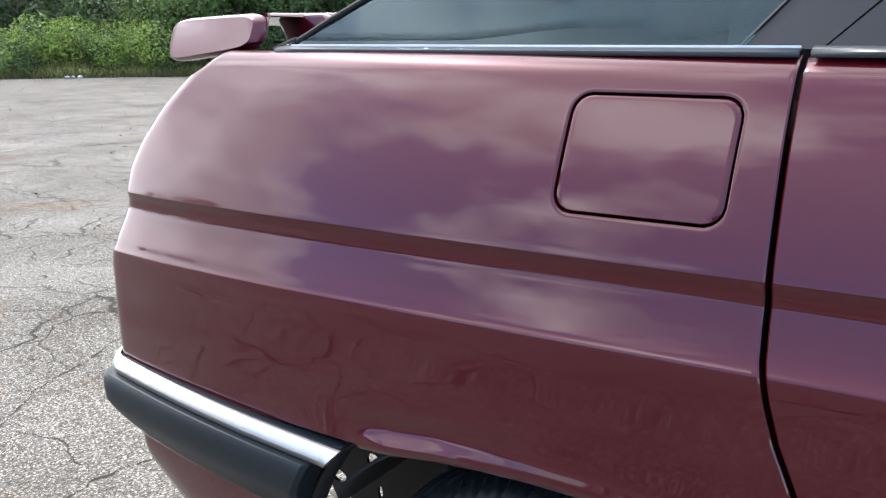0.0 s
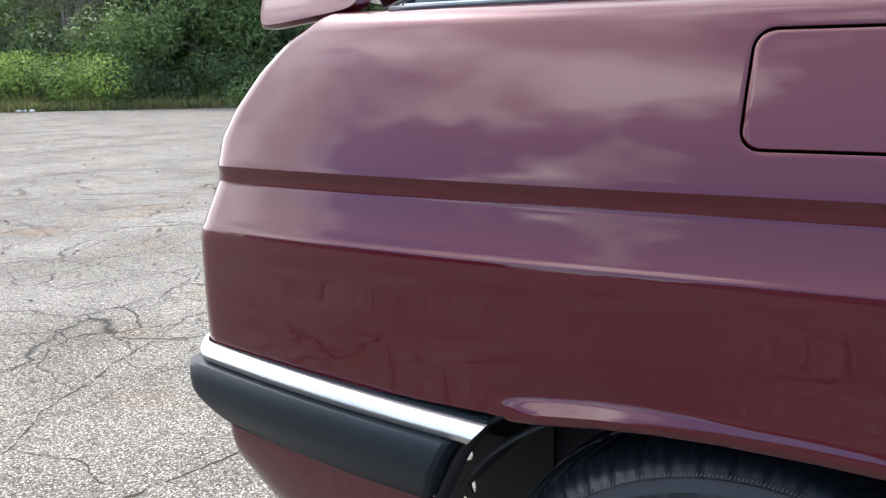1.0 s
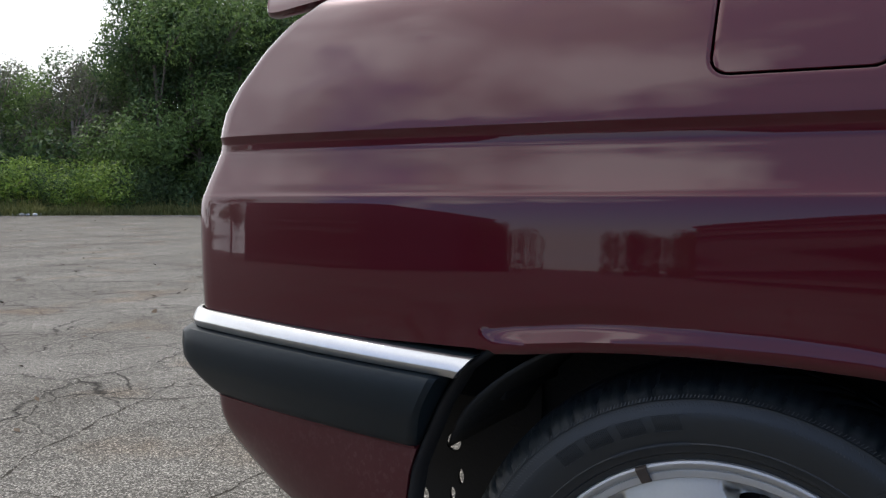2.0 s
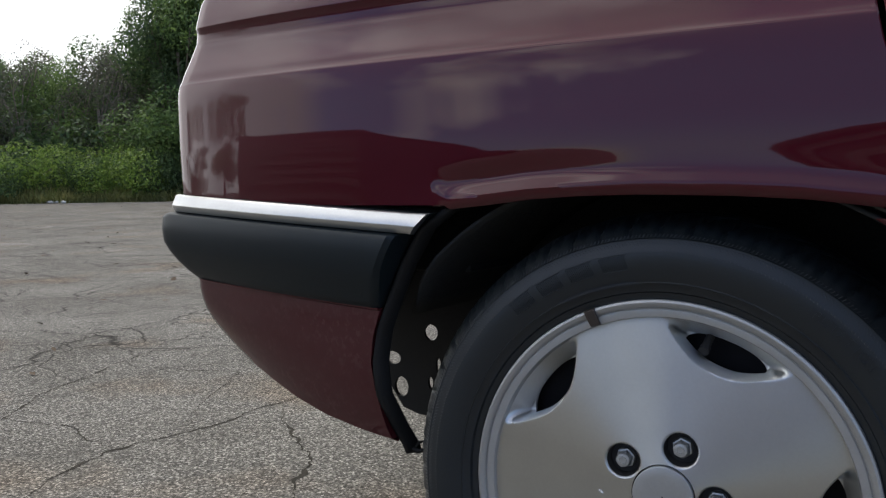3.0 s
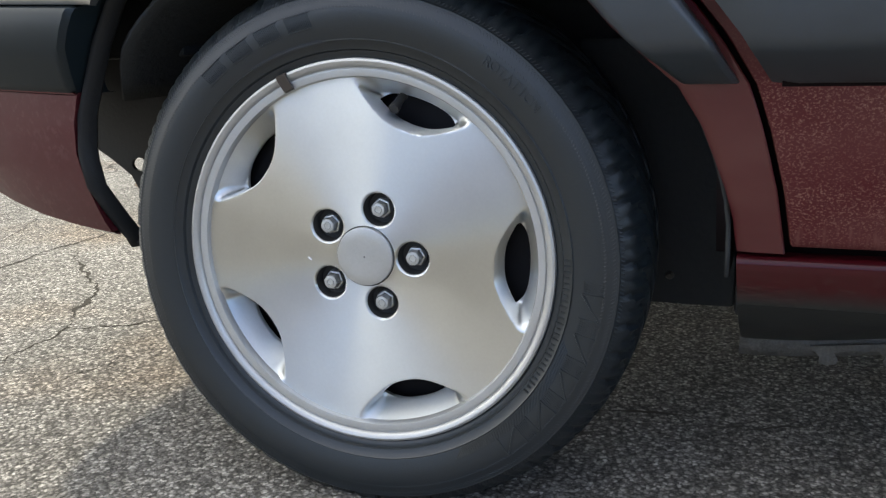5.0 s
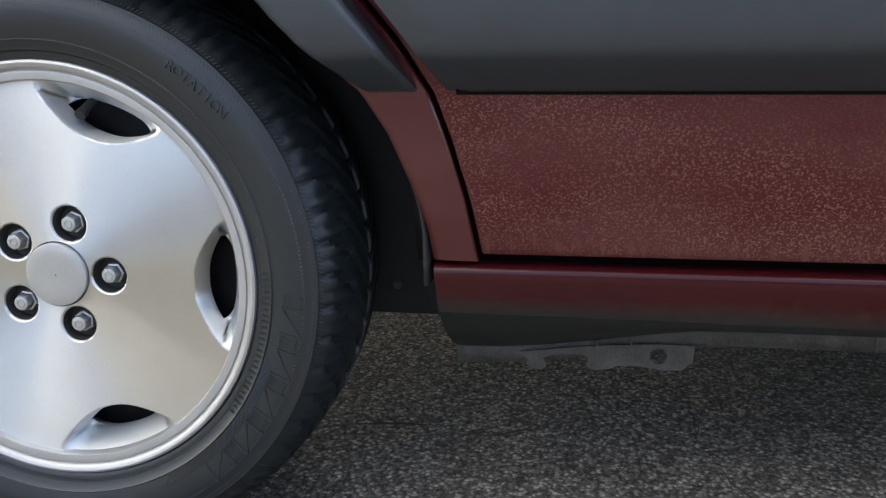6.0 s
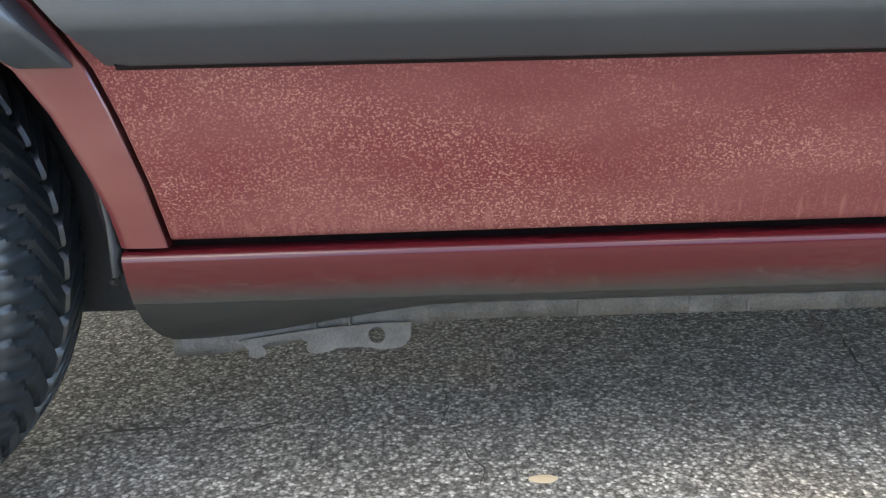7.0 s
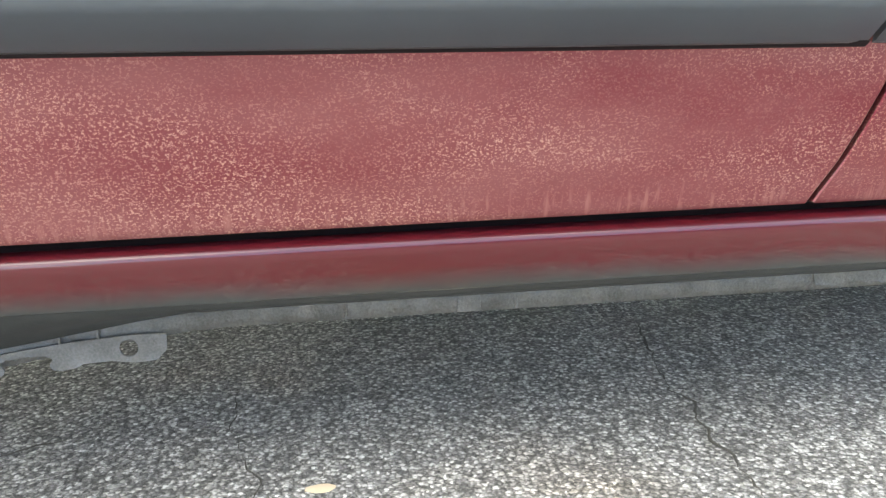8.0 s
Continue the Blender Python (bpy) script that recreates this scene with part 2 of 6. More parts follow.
n["Principled BSDF"].inputs["Anisotropic Rotation"].default_value = 0.25
l.new(turned.outputs[0], n["Principled BSDF"].inputs["Tangent"])
SILVER_LIP = mat("silver_rim_lip", (0.47, 0.475, 0.465), 0.42, 0.6, 0.15, 0.5, 0.25, 30.0)
STEEL = mat("dull_zinc_steel", (0.52, 0.53, 0.52), 0.42, 0.7, 0, 0.5, 0.5, 60.0, 0.1, 200.0)
CAST = mat("dark_bolt_recess", (0.035, 0.035, 0.035), 0.6, 0.2, 0, 0.4, 0.4, 60.0)
# near-black on barrel and brake paints in the shade behind the slots
SLOT_SHADE = mat("dark_brake_iron", (0.008, 0.008, 0.010), 0.6, 0.6, 0, 0.4, 0.4, 40.0)
FLANGE = mat("weathered_grey_underseal", (0.115, 0.109, 0.096), 0.55, 0.0, 0, 0.35, 1.0, 30.0, 0.7, 90.0, tint=(0.022, 0.021, 0.018))
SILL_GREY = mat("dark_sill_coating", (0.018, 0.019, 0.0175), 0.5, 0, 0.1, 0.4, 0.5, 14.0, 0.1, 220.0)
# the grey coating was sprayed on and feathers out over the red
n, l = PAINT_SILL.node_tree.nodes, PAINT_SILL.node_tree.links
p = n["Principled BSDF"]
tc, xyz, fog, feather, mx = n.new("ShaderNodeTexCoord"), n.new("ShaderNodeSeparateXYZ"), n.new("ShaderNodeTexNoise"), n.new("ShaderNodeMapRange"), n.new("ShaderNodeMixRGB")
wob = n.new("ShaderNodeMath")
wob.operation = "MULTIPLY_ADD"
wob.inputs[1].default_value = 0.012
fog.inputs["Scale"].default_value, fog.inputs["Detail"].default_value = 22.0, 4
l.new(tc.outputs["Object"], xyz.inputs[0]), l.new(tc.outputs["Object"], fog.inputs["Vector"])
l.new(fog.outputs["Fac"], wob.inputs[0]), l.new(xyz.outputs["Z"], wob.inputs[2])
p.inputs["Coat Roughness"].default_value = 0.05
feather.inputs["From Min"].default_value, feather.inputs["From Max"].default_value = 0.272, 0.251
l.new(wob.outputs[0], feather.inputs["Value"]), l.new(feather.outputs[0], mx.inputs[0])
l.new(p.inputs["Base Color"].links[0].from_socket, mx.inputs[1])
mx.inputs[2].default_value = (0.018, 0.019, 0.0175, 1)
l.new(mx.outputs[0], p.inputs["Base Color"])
TAPE = mat("brown_wheel_weight", (0.08, 0.065, 0.055), 0.55, 0.3, 0, 0.4, 0.4, 90.0)
INSIDE = mat("charcoal_cloth", (0.03, 0.032, 0.034), 0.9, 0, 0, 0.2, 0.4, 30.0, 0.3, 400.0)
LEAF_DEAD = mat("dead_leaf", (0.10, 0.065, 0.035), 0.8, vary=0.6, vscale=20.0)
LITTER = mat("pale_litter", (0.75, 0.74, 0.72), 0.7, vary=0.3, vscale=5.0)
BARK = mat("grey_bark", (0.16, 0.13, 0.10), 0.9, vary=0.6, vscale=3.0, bump=0.6, bscale=14.0)
TRUNKWOOD = mat("pale_dead_wood", (0.30, 0.26, 0.21), 0.9, vary=0.5, vscale=3.0)
WALLS = mat("brown_lap_siding", (0.055, 0.045, 0.04), 0.75, vary=0.3, vscale=1.0)
SIDING = mat("weathered_grey_siding", (0.15, 0.14, 0.13), 0.7, vary=0.4, vscale=1.0)
ROOFING = mat("brown_roof_shingle", (0.045, 0.04, 0.038), 0.9, vary=0.5, vscale=2.0)


def leafy(name, lo, hi, rough=0.55):
    m = bpy.data.materials.new(name)
    m.use_nodes = True
    n, l = m.node_tree.nodes, m.node_tree.links
    p = n["Principled BSDF"]
    g = n.new("ShaderNodeNewGeometry")
    ramp = n.new("ShaderNodeValToRGB")
    ramp.color_ramp.elements[0].color, ramp.color_ramp.elements[1].color = (*lo, 1), (*hi, 1)
    l.new(g.outputs["Random Per Island"], ramp.inputs["Fac"]), l.new(ramp.outputs["Color"], p.inputs["Base Color"])
    p.inputs["Roughness"].default_value = rough
    tr, mx = n.new("ShaderNodeBsdfTranslucent"), n.new("ShaderNodeMixShader")
    mx.inputs["Fac"].default_value = 0.45
    l.new(ramp.outputs["Color"], tr.inputs["Color"])
    l.new(p.outputs[0], mx.inputs[1]), l.new(tr.outputs[0], mx.inputs[2]), l.new(mx.outputs[0], n["Material Output"].inputs["Surface"])
    return m


LEAF = leafy("green_leaves", (0.055, 0.105, 0.028), (0.21, 0.31, 0.09))
LEAF_DARK = leafy("dark_green_leaves", (0.032, 0.07, 0.026), (0.125, 0.19, 0.065))
LEAF_BRIGHT = leafy("bright_vine_leaves", (0.12, 0.21, 0.03), (0.30, 0.42, 0.09))
LEAF_GREY = leafy("grey_bare_twigs", (0.07, 0.075, 0.05), (0.17, 0.165, 0.13))
GRASS = leafy("tall_dry_grass", (0.15, 0.18, 0.05), (0.36, 0.34, 0.14))


def glass(name, color=(0.75, 0.8, 0.8)):
    m = bpy.data.materials.new(name)
    m.use_nodes = True
    n, l = m.node_tree.nodes, m.node_tree.links
    gl, tr, mx, fr = n.new("ShaderNodeBsdfGlossy"), n.new("ShaderNodeBsdfTransparent"), n.new("ShaderNodeMixShader"), n.new("ShaderNodeFresnel")
    gl.inputs["Roughness"].default_value, fr.inputs["IOR"].default_value = 0.01, 1.6
    tr.inputs["Color"].default_value, gl.inputs["Color"].default_value = (*color, 1), (0.66, 0.88, 0.96, 1)
    l.new(fr.outputs[0], mx.inputs[0]), l.new(tr.outputs[0], mx.inputs[1]), l.new(gl.outputs[0], mx.inputs[2])
    l.new(mx.outputs[0], n["Material Output"].inputs["Surface"])
    return m


GLASS = glass("tinted_car_glass", (0.17, 0.235, 0.245))


def asphalt():
    """Weathered asphalt: pale stones in dark binder, wide crack network, stains."""
    m = bpy.data.materials.new("weathered_asphalt")
    m.use_nodes = True
    n, l = m.node_tree.nodes, m.node_tree.links
    p = n["Principled BSDF"]
    tc = n.new("ShaderNodeTexCoord")

    def tex(kind, scale, **kw):
        t = n.new(kind)
        t.inputs["Scale"].default_value = scale
        for k, v in kw.items():
            t.inputs[k].default_value = v
        l.new(tc.outputs["Object"], t.inputs["Vector"])
        return t

    def ramp(src, a, b, ca, cb):
        r = n.new("ShaderNodeValToRGB")
        r.color_ramp.elements[0].position, r.color_ramp.elements[1].position = a, b
        r.color_ramp.elements[0].color, r.color_ramp.elements[1].color = (*ca, 1), (*cb, 1)
        l.new(src, r.inputs["Fac"])
        return r

    def mix(kind, fac, a, b):
        x = n.new("ShaderNodeMixRGB")
        x.blend_type = kind
        for s, v in ((0, fac), (1, a), (2, b)):
            if hasattr(v, "is_linked"):
                l.new(v, x.inputs[s])
            elif s == 0:
                x.inputs[0].default_value = v
            else:
                x.inputs[s].default_value = (*v, 1)
        return x.outputs[0]

    rough = tex("ShaderNodeTexNoise", 190.0, Detail=3.0)
    bent = n.new("ShaderNodeVectorMath")
    bent.operation = "MULTIPLY_ADD"
    bent.inputs[1].default_value = (0.008, 0.008, 0.0)
    l.new(rough.outputs["Color"], bent.inputs[0]), l.new(tc.outputs["Object"], bent.inputs[2])
    stones = tex("ShaderNodeTexVoronoi", 185.0, Randomness=1.0)
    stones2 = tex("ShaderNodeTexVoronoi", 340.0, Randomness=1.0)
    l.new(bent.outputs[0], stones.inputs["Vector"]), l.new(bent.outputs[0], stones2.inputs["Vector"])
    sep = n.new("ShaderNodeSeparateColor")
    l.new(stones.outputs["Color"], sep.inputs[0])
    stone_col = ramp(sep.outputs[0], 0.0, 1.0, (0.150, 0.144, 0.132), (0.58, 0.562, 0.52))
    stone_col.color_ramp.elements.new(0.40).color = (0.195, 0.188, 0.175, 1)
    stone_col.color_ramp.elements.new(0.72).color = (0.35, 0.34, 0.315, 1)
    edge = ramp(stones.outputs["Distance"], 0.34, 0.66, (1, 1, 1), (0.36, 0.355, 0.34))
    col = mix("MULTIPLY", 0.9, stone_col.outputs[0], edge.outputs[0])
    sep2 = n.new("ShaderNodeSeparateColor")
    l.new(stones2.outputs["Color"], sep2.inputs[0])
    fine = ramp(sep2.outputs[1], 0.0, 1.0, (0.62, 0.62, 0.62), (1.48, 1.47, 1.45))
    col = mix("MULTIPLY", 0.9, col, fine.outputs[0])
    blot = tex("ShaderNodeTexNoise", 0.9, Detail=6.0, Roughness=0.6)
    blotr = ramp(blot.outputs["Fac"], 0.32, 0.68, (0.50, 0.485, 0.455), (0.89, 0.88, 0.86))
    col = mix("MULTIPLY", 1.0, col, blotr.outputs[0])
    wob = tex("ShaderNodeTexNoise", 2.2, Detail=4.0, Roughness=0.55)
    warp = n.new("ShaderNodeVectorMath")
    warp.operation = "MULTIPLY_ADD"
    warp.inputs[1].default_value = (0.42, 0.42, 0.0)
    l.new(wob.outputs["Color"], warp.inputs[0]), l.new(tc.outputs["Object"], warp.inputs[2])
    heights = []
    away, near = n.new("ShaderNodeVectorMath"), n.new("ShaderNodeMapRange")
    away.operation, away.inputs[1].default_value = "DISTANCE", (0.3, 0.6, 0.0)
    near.inputs["From Min"].default_value, near.inputs["From Max"].default_value = 1.9, 2.9
    l.new(tc.outputs["Object"], away.inputs[0]), l.new(away.outputs["Value"], near.inputs["Value"])

    def spared(f):
        x = n.new("ShaderNodeMath")
        x.operation = "MULTIPLY"
        l.new(f, x.inputs[0]), l.new(near.outputs[0], x.inputs[1])
        return x.outputs[0]

    for scale, width, dark in ((0.75, 0.0078, 0.24), (2.1, 0.0130, 0.21), (5.2, 0.0175, 0.43)):
        v = n.new("ShaderNodeTexVoronoi")
        v.feature = "DISTANCE_TO_EDGE"
        v.inputs["Scale"].default_value = scale
        l.new(warp.outputs[0], v.inputs["Vector"])
        r = ramp(v.outputs["Distance"], width * 0.25, width, (dark, dark * 0.96, dark * 0.9), (1, 1, 1))
        heights.append(r.outputs[0])
        if scale > 1:
            gate = tex("ShaderNodeTexNoise", 0.7 if scale < 3 else 1.15, Detail=2.0)
            gr = ramp(gate.outputs["Fac"], 0.35 if scale < 3 else 0.47, 0.45 if scale < 3 else 0.57, (0, 0, 0), (1, 1, 1))
            col = mix("MULTIPLY", spared(gr.outputs[0]), col, r.outputs[0])
        else:
            fade = tex("ShaderNodeTexNoise", 1.9, Detail=3.0)
            fr = ramp(fade.outputs["Fac"], 0.42, 0.58, (0.25, 0.25, 0.25), (0.95, 0.95, 0.95))
            col = mix("MULTIPLY", spared(fr.outputs[0]), col, r.outputs[0])
    rust = tex("ShaderNodeTexNoise", 1.6, Detail=4.0)
    rr = ramp(rust.outputs["Fac"], 0.55, 0.72, (0, 0, 0), (0.7, 0.7, 0.7))
    col = mix("MULTIPLY", rr.outputs[0], col, (1.0, 0.80, 0.62))
    l.new(col, p.inputs["Base Color"])
    p.inputs["Roughness"].default_value = 0.9
    p.inputs["Specular IOR Level"].default_value = 0.2
    b1, b2 = n.new("ShaderNodeBump"), n.new("ShaderNodeBump")
    b1.inputs["Strength"].default_value, b1.inputs["Distance"].default_value, b1.invert = 0.45, 0.004, True
    b2.inputs["Strength"].default_value, b2.inputs["Distance"].default_value = 0.8, 0.012
    l.new(stones.outputs["Distance"], b1.inputs["Height"]), l.new(heights[0], b2.inputs["Height"]), l.new(spared(near.outputs[0]), b2.inputs["Strength"])
    l.new(b1.outputs[0], b2.inputs["Normal"]), l.new(b2.outputs[0], p.inputs["Normal"])
    return m


ASPHALT = asphalt()
CRACK = mat("dirt_filled_crack", (0.034, 0.032, 0.027), 0.95, vary=0.7, vscale=30.0, spec=0.1, tint=(0.07, 0.062, 0.048))


# ---- building blocks ----
def part(name, bm, material, parent=None, label="", smooth=True):
    """Links a bmesh as one mesh object under a thing or under a part."""
    me = bpy.data.meshes.new(name)
    bm.normal_update()
    bm.to_mesh(me)
    bm.free()
    if smooth:
        me.shade_smooth()
        me.set_sharp_from_angle(angle=radians(38))
    me.materials.append(material)
    ob = new(name, me)
    if parent is not None:
        ob.parent = parent
    if label:
        ob["label"] = label
    return ob


def thing(name, label, category, group="", kind="", at=None):
    ob = new(name)
    ob.empty_display_size = 0.05
    if at is not None:
        ob.matrix_world = at
    return tagged(ob, label, category, group, kind)


def grid(bm, pts, closed=False):
    """Quads over rows of points."""
    vs = [[bm.verts.new(p) for p in row] for row in pts]
    for a, b in zip(vs, vs[1:]):
        cols = range(len(a)) if closed else range(len(a) - 1)
        for j in cols:
            k = (j + 1) % len(a)
            try:
                bm.faces.new((a[j], a[k], b[k], b[j]))
            except ValueError:
                pass
    return vs


def thick(ob, depth, offset=-1.0):
    mod = ob.modifiers.new("thickness", "SOLIDIFY")
    mod.thickness, mod.offset, mod.use_even_offset = depth, offset, False
    return ob


def box(bm, lo, hi, bevel=0.0):
    m = Matrix.Translation([(a + b) / 2 for a, b in zip(lo, hi)]) @ Matrix.Diagonal([b - a for a, b in zip(lo, hi)] + [1])
    made = bmesh.ops.create_cube(bm, size=1, matrix=m)
    if bevel:
        edges = list({e for v in made["verts"] for e in v.link_edges})
        bmesh.ops.bevel(bm, geom=edges, offset=bevel, segments=2, profile=0.5, affect="EDGES")
    return made


def tube(bm, path, radius, sides=8, taper=None):
    """A round bar along a path."""
    rows = []
    for i, p in enumerate(path):
        p = Vector(p)
        d = (Vector(path[min(i + 1, len(path) - 1)]) - Vector(path[max(i - 1, 0)])).normalized()
        u = d.cross(Vector((0.13, 0.31, 0.94)) if abs(d.z) < 0.9 else Vector((1, 0, 0))).normalized()
        w = d.cross(u)
        r = radius if taper is None else radius + (taper - radius) * i / max(1, len(path) - 1)
        rows.append([p + (u * math.cos(k * 2 * math.pi / sides) + w * math.sin(k * 2 * math.pi / sides)) * r for k in range(sides)])
    vs = grid(bm, rows, closed=True)
    for cap in (vs[0], vs[-1]):
        if len(set(cap)) > 2:
            bm.faces.new(cap)


def revolve(bm, profile, steps, shift=None):
    """Turns (radius, depth) rows round the y axis. shift(i, a, r, d) may change a point."""
    rows = []
    for i, (r, d) in enumerate(profile):
        row = []
        for k in range(steps):
            a = k * 2 * math.pi / steps
            rr, dd = shift(i, a, r, d) if shift else (r, d)
            row.append((rr * math.cos(a), dd, rr * math.sin(a)))
        rows.append(row)
    return grid(bm, rows, closed=True)


def lerp_table(table, x):
    return float(np.interp(x, [a for a, _ in table], [b for _, b in table]))


def sstep(a, b, x):
    t = min(1.0, max(0.0, (x - a) / (b - a)))
    return t * t * (3 - 2 * t)


# ---- ground ----
def ground_height(x, y):
    """The lot is level round the car and climbs a little towards the trees."""
    d = -0.84 * x + 0.54 * y
    return 0.0095 * max(0.0, d - 5.0) if d < 60 else 0.52


def build_ground():
    bm = bmesh.new()
    ring = [0.0, 0.6, 1.2, 2, 3, 4.5, 6, 8, 11, 15, 20, 27, 36, 48, 62, 90, 160, 400, 1200, 3000]
    rows = []
    for r in ring[1:]:
        rows.append([(r * math.cos(a), r * math.sin(a), ground_height(r * math.cos(a), r * math.sin(a))) for a in [k * 2 * math.pi / 72 for k in range(72)]])
    vs = grid(bm, rows, closed=True)
    mid = bm.verts.new((0, 0, 0))
    for k in range(72):
        bm.faces.new((mid, vs[0][k], vs[0][(k + 1) % 72]))
    bmesh.ops.recalc_face_normals(bm, faces=bm.faces)
    bm.faces.ensure_lookup_table()
    if bm.faces[0].normal.z < 0:
        bmesh.ops.reverse_faces(bm, faces=bm.faces)
    return tagged(part("ground", bm, ASPHALT), "cracked grey weathered asphalt parking lot with loose stones", "ground", kind="structure")


ground = build_ground()


def crack(line, wide, seed, fray=1.0):
    """A ragged split in the asphalt along a few bends: a dark bed between broken edges, thinning out at both ends."""
    rng = random.Random(seed)
    pts = []
    for (x0, y0), (x1, y1) in zip(line, line[1:]):
        n = max(2, int(math.hypot(x1 - x0, y1 - y0) / 0.009))
        pts += [(x0 + (x1 - x0) * k / n, y0 + (y1 - y0) * k / n) for k in range(n)]
    pts.append(line[-1])
    rows = []
    for i, (x, y) in enumerate(pts):
        a, b = pts[max(0, i - 1)], pts[min(len(pts) - 1, i + 1)]
        d = Vector((b[0] - a[0], b[1] - a[1], 0)).normalized()
        side = Vector((-d.y, d.x, 0))
        c = Vector((x, y, 0)) + side * (0.030 * noise.noise((x * 6, y * 6, seed)) + 0.013 * noise.noise((x * 24, y * 24, seed + 3)) + 0.005 * noise.noise((x * 80, y * 80, seed + 5))) * fray
        end = min(1.0, 4 * i / len(pts) + 0.12, 4 * (len(pts) - 1 - i) / len(pts) + 0.12)
        w = 0.62 * wide * end * (0.10 + 2.4 * max(0.0, noise.noise((x * 13, y * 13, seed + 9)) + 0.12) + 0.9 * rng.random() ** 2)
        z = ground_height(c.x, c.y)
        rows.append([c + side * w + Vector((0, 0, z + 0.0012)), c + side * w * 0.2 + Vector((0, 0, z + 0.0006)), c - side * w * (0.6 + 0.5 * rng.random()) + Vector((0, 0, z + 0.0012))])
    bm = bmesh.new()
    grid(bm, rows)
    for f in bm.faces:
        if f.normal.z < 0:
            f.normal_flip()
    return part("crack", bm, CRACK, ground, "", False)


for seed, (wide, line) in enumerate((
    (0.0060, [(-1.15, -0.35), (-1.35, 0.15), (-1.45, 0.38), (-1.42, 0.61), (-1.40, 0.90), (-1.40, 1.25), (-1.30, 1.7)]),
    (0.0060, [(-0.62, -0.55), (-0.65, -0.25), (-0.65, -0.11), (-0.73, 0.04), (-0.83, 0.22), (-0.84, 0.37), (-0.98, 0.60), (-1.40, 0.92)]),
    (0.0032, [(-0.85, 0.36), (-0.75, 0.41), (-0.67, 0.49), (-0.55, 0.52)]),
    (0.0030, [(-0.64, 0.16), (-0.62, 0.21), (-0.62, 0.28)]),
    (0.0026, [(-1.10, 0.16), (-1.00, 0.24), (-0.90, 0.34)]),
    (0.0028, [(0.10, 0.26), (0.19, 0.28), (0.29, 0.30), (0.39, 0.28), (0.50, 0.31)]),
    (0.0018, [(0.62, 0.60), (0.64, 0.42), (0.67, 0.28), (0.70, 0.17), (0.68, -0.1)]),
    (0.0030, [(1.27, 0.80), (1.25, 0.53), (1.22, 0.30), (1.21, 0.15), (1.20, 0.06), (1.24, -0.3)]),
    (0.0060, [(-1.80, 0.10), (-1.98, 0.47), (-2.14, 0.67), (-2.38, 1.24), (-2.55, 1.64), (-2.5, 2.3)]),
    (0.0030, [(-1.41, 0.60), (-1.62, 0.86), (-1.81, 1.20), (-1.97, 1.14), (-2.20, 1.12)]),
    (0.0028, [(-1.44, 0.42), (-1.70, 0.48), (-1.98, 0.46)]),
)):
    crack(line, wide, seed + 1)

# ---- car: the side surface ----
YC = 0.83  # the car's middle plane


def crease_upper(x):
    return 0.839 - 0.010 * x


def crease_lower(x):
    return 0.7605 - 0.005 * x


def belt(x):
    return 1.0315 - 0.016 * x


def toe(x, z):
    """The upper side stands a little further in towards the doors."""
    return 0.030 * (min(0.25, max(-0.8, x)) + 0.25) * sstep(0.46, 0.62, z)


def band_low(x):
    return 0.4585 - 0.0125 * (x - 0.4)


# profile from the window line to the sill: (height as a function of x, depth)
PROFILE = [
    (lambda x: belt(x), 0.0850),
    (lambda x: belt(x) - 0.003, 0.0780),
    (lambda x: belt(x) - 0.010, 0.0675),
    (lambda x: belt(x) - 0.019, 0.0590),
    (lambda x: belt(x) - 0.030, 0.0520),
    (lambda x: belt(x) - 0.060, 0.0364),
    (lambda x: crease_upper(x) + 0.090, 0.0176),
    (lambda x: crease_upper(x) + 0.055, 0.0045),
    (lambda x: crease_upper(x) + 0.020, -0.0066),
    (lambda x: crease_upper(x) + 0.0016, -0.0117),
    (lambda x: crease_upper(x), -0.0120),
    (lambda x: crease_upper(x) - 0.0012, -0.0117),
    (lambda x: crease_upper(x) - 0.0090, -0.0090),
    (lambda x: crease_upper(x) - 0.0115, -0.0086),
    (lambda x: crease_upper(x) - 0.0200, -0.0085),
    (lambda x: crease_upper(x) - 0.0300, -0.0113),
    (lambda x: crease_upper(x) - 0.0420, -0.0154),
    (lambda x: crease_upper(x) - 0.0550, -0.0204),
    (lambda x: crease_upper(x) - 0.0670, -0.0253),
    (lambda x: crease_lower(x) + 0.0022, -0.0295),
    (lambda x: crease_lower(x), -0.0309),
    (lambda x: crease_lower(x) - 0.0022, -0.0315),
    (lambda x: 0.70, -0.0341),
    (lambda x: 0.66, -0.0355),
    (lambda x: 0.62, -0.0358),
    (lambda x: 0.58, -0.0310),
    (lambda x: 0.52, -0.0135),
    (lambda x: 0.457, 0.0035),
    (lambda x: 0.40, 0.0160),
    (lambda x: 0.345, 0.0300),
    (lambda x: 0.3072, 0.0407),
    (lambda x: 0.294, 0.0440),
]


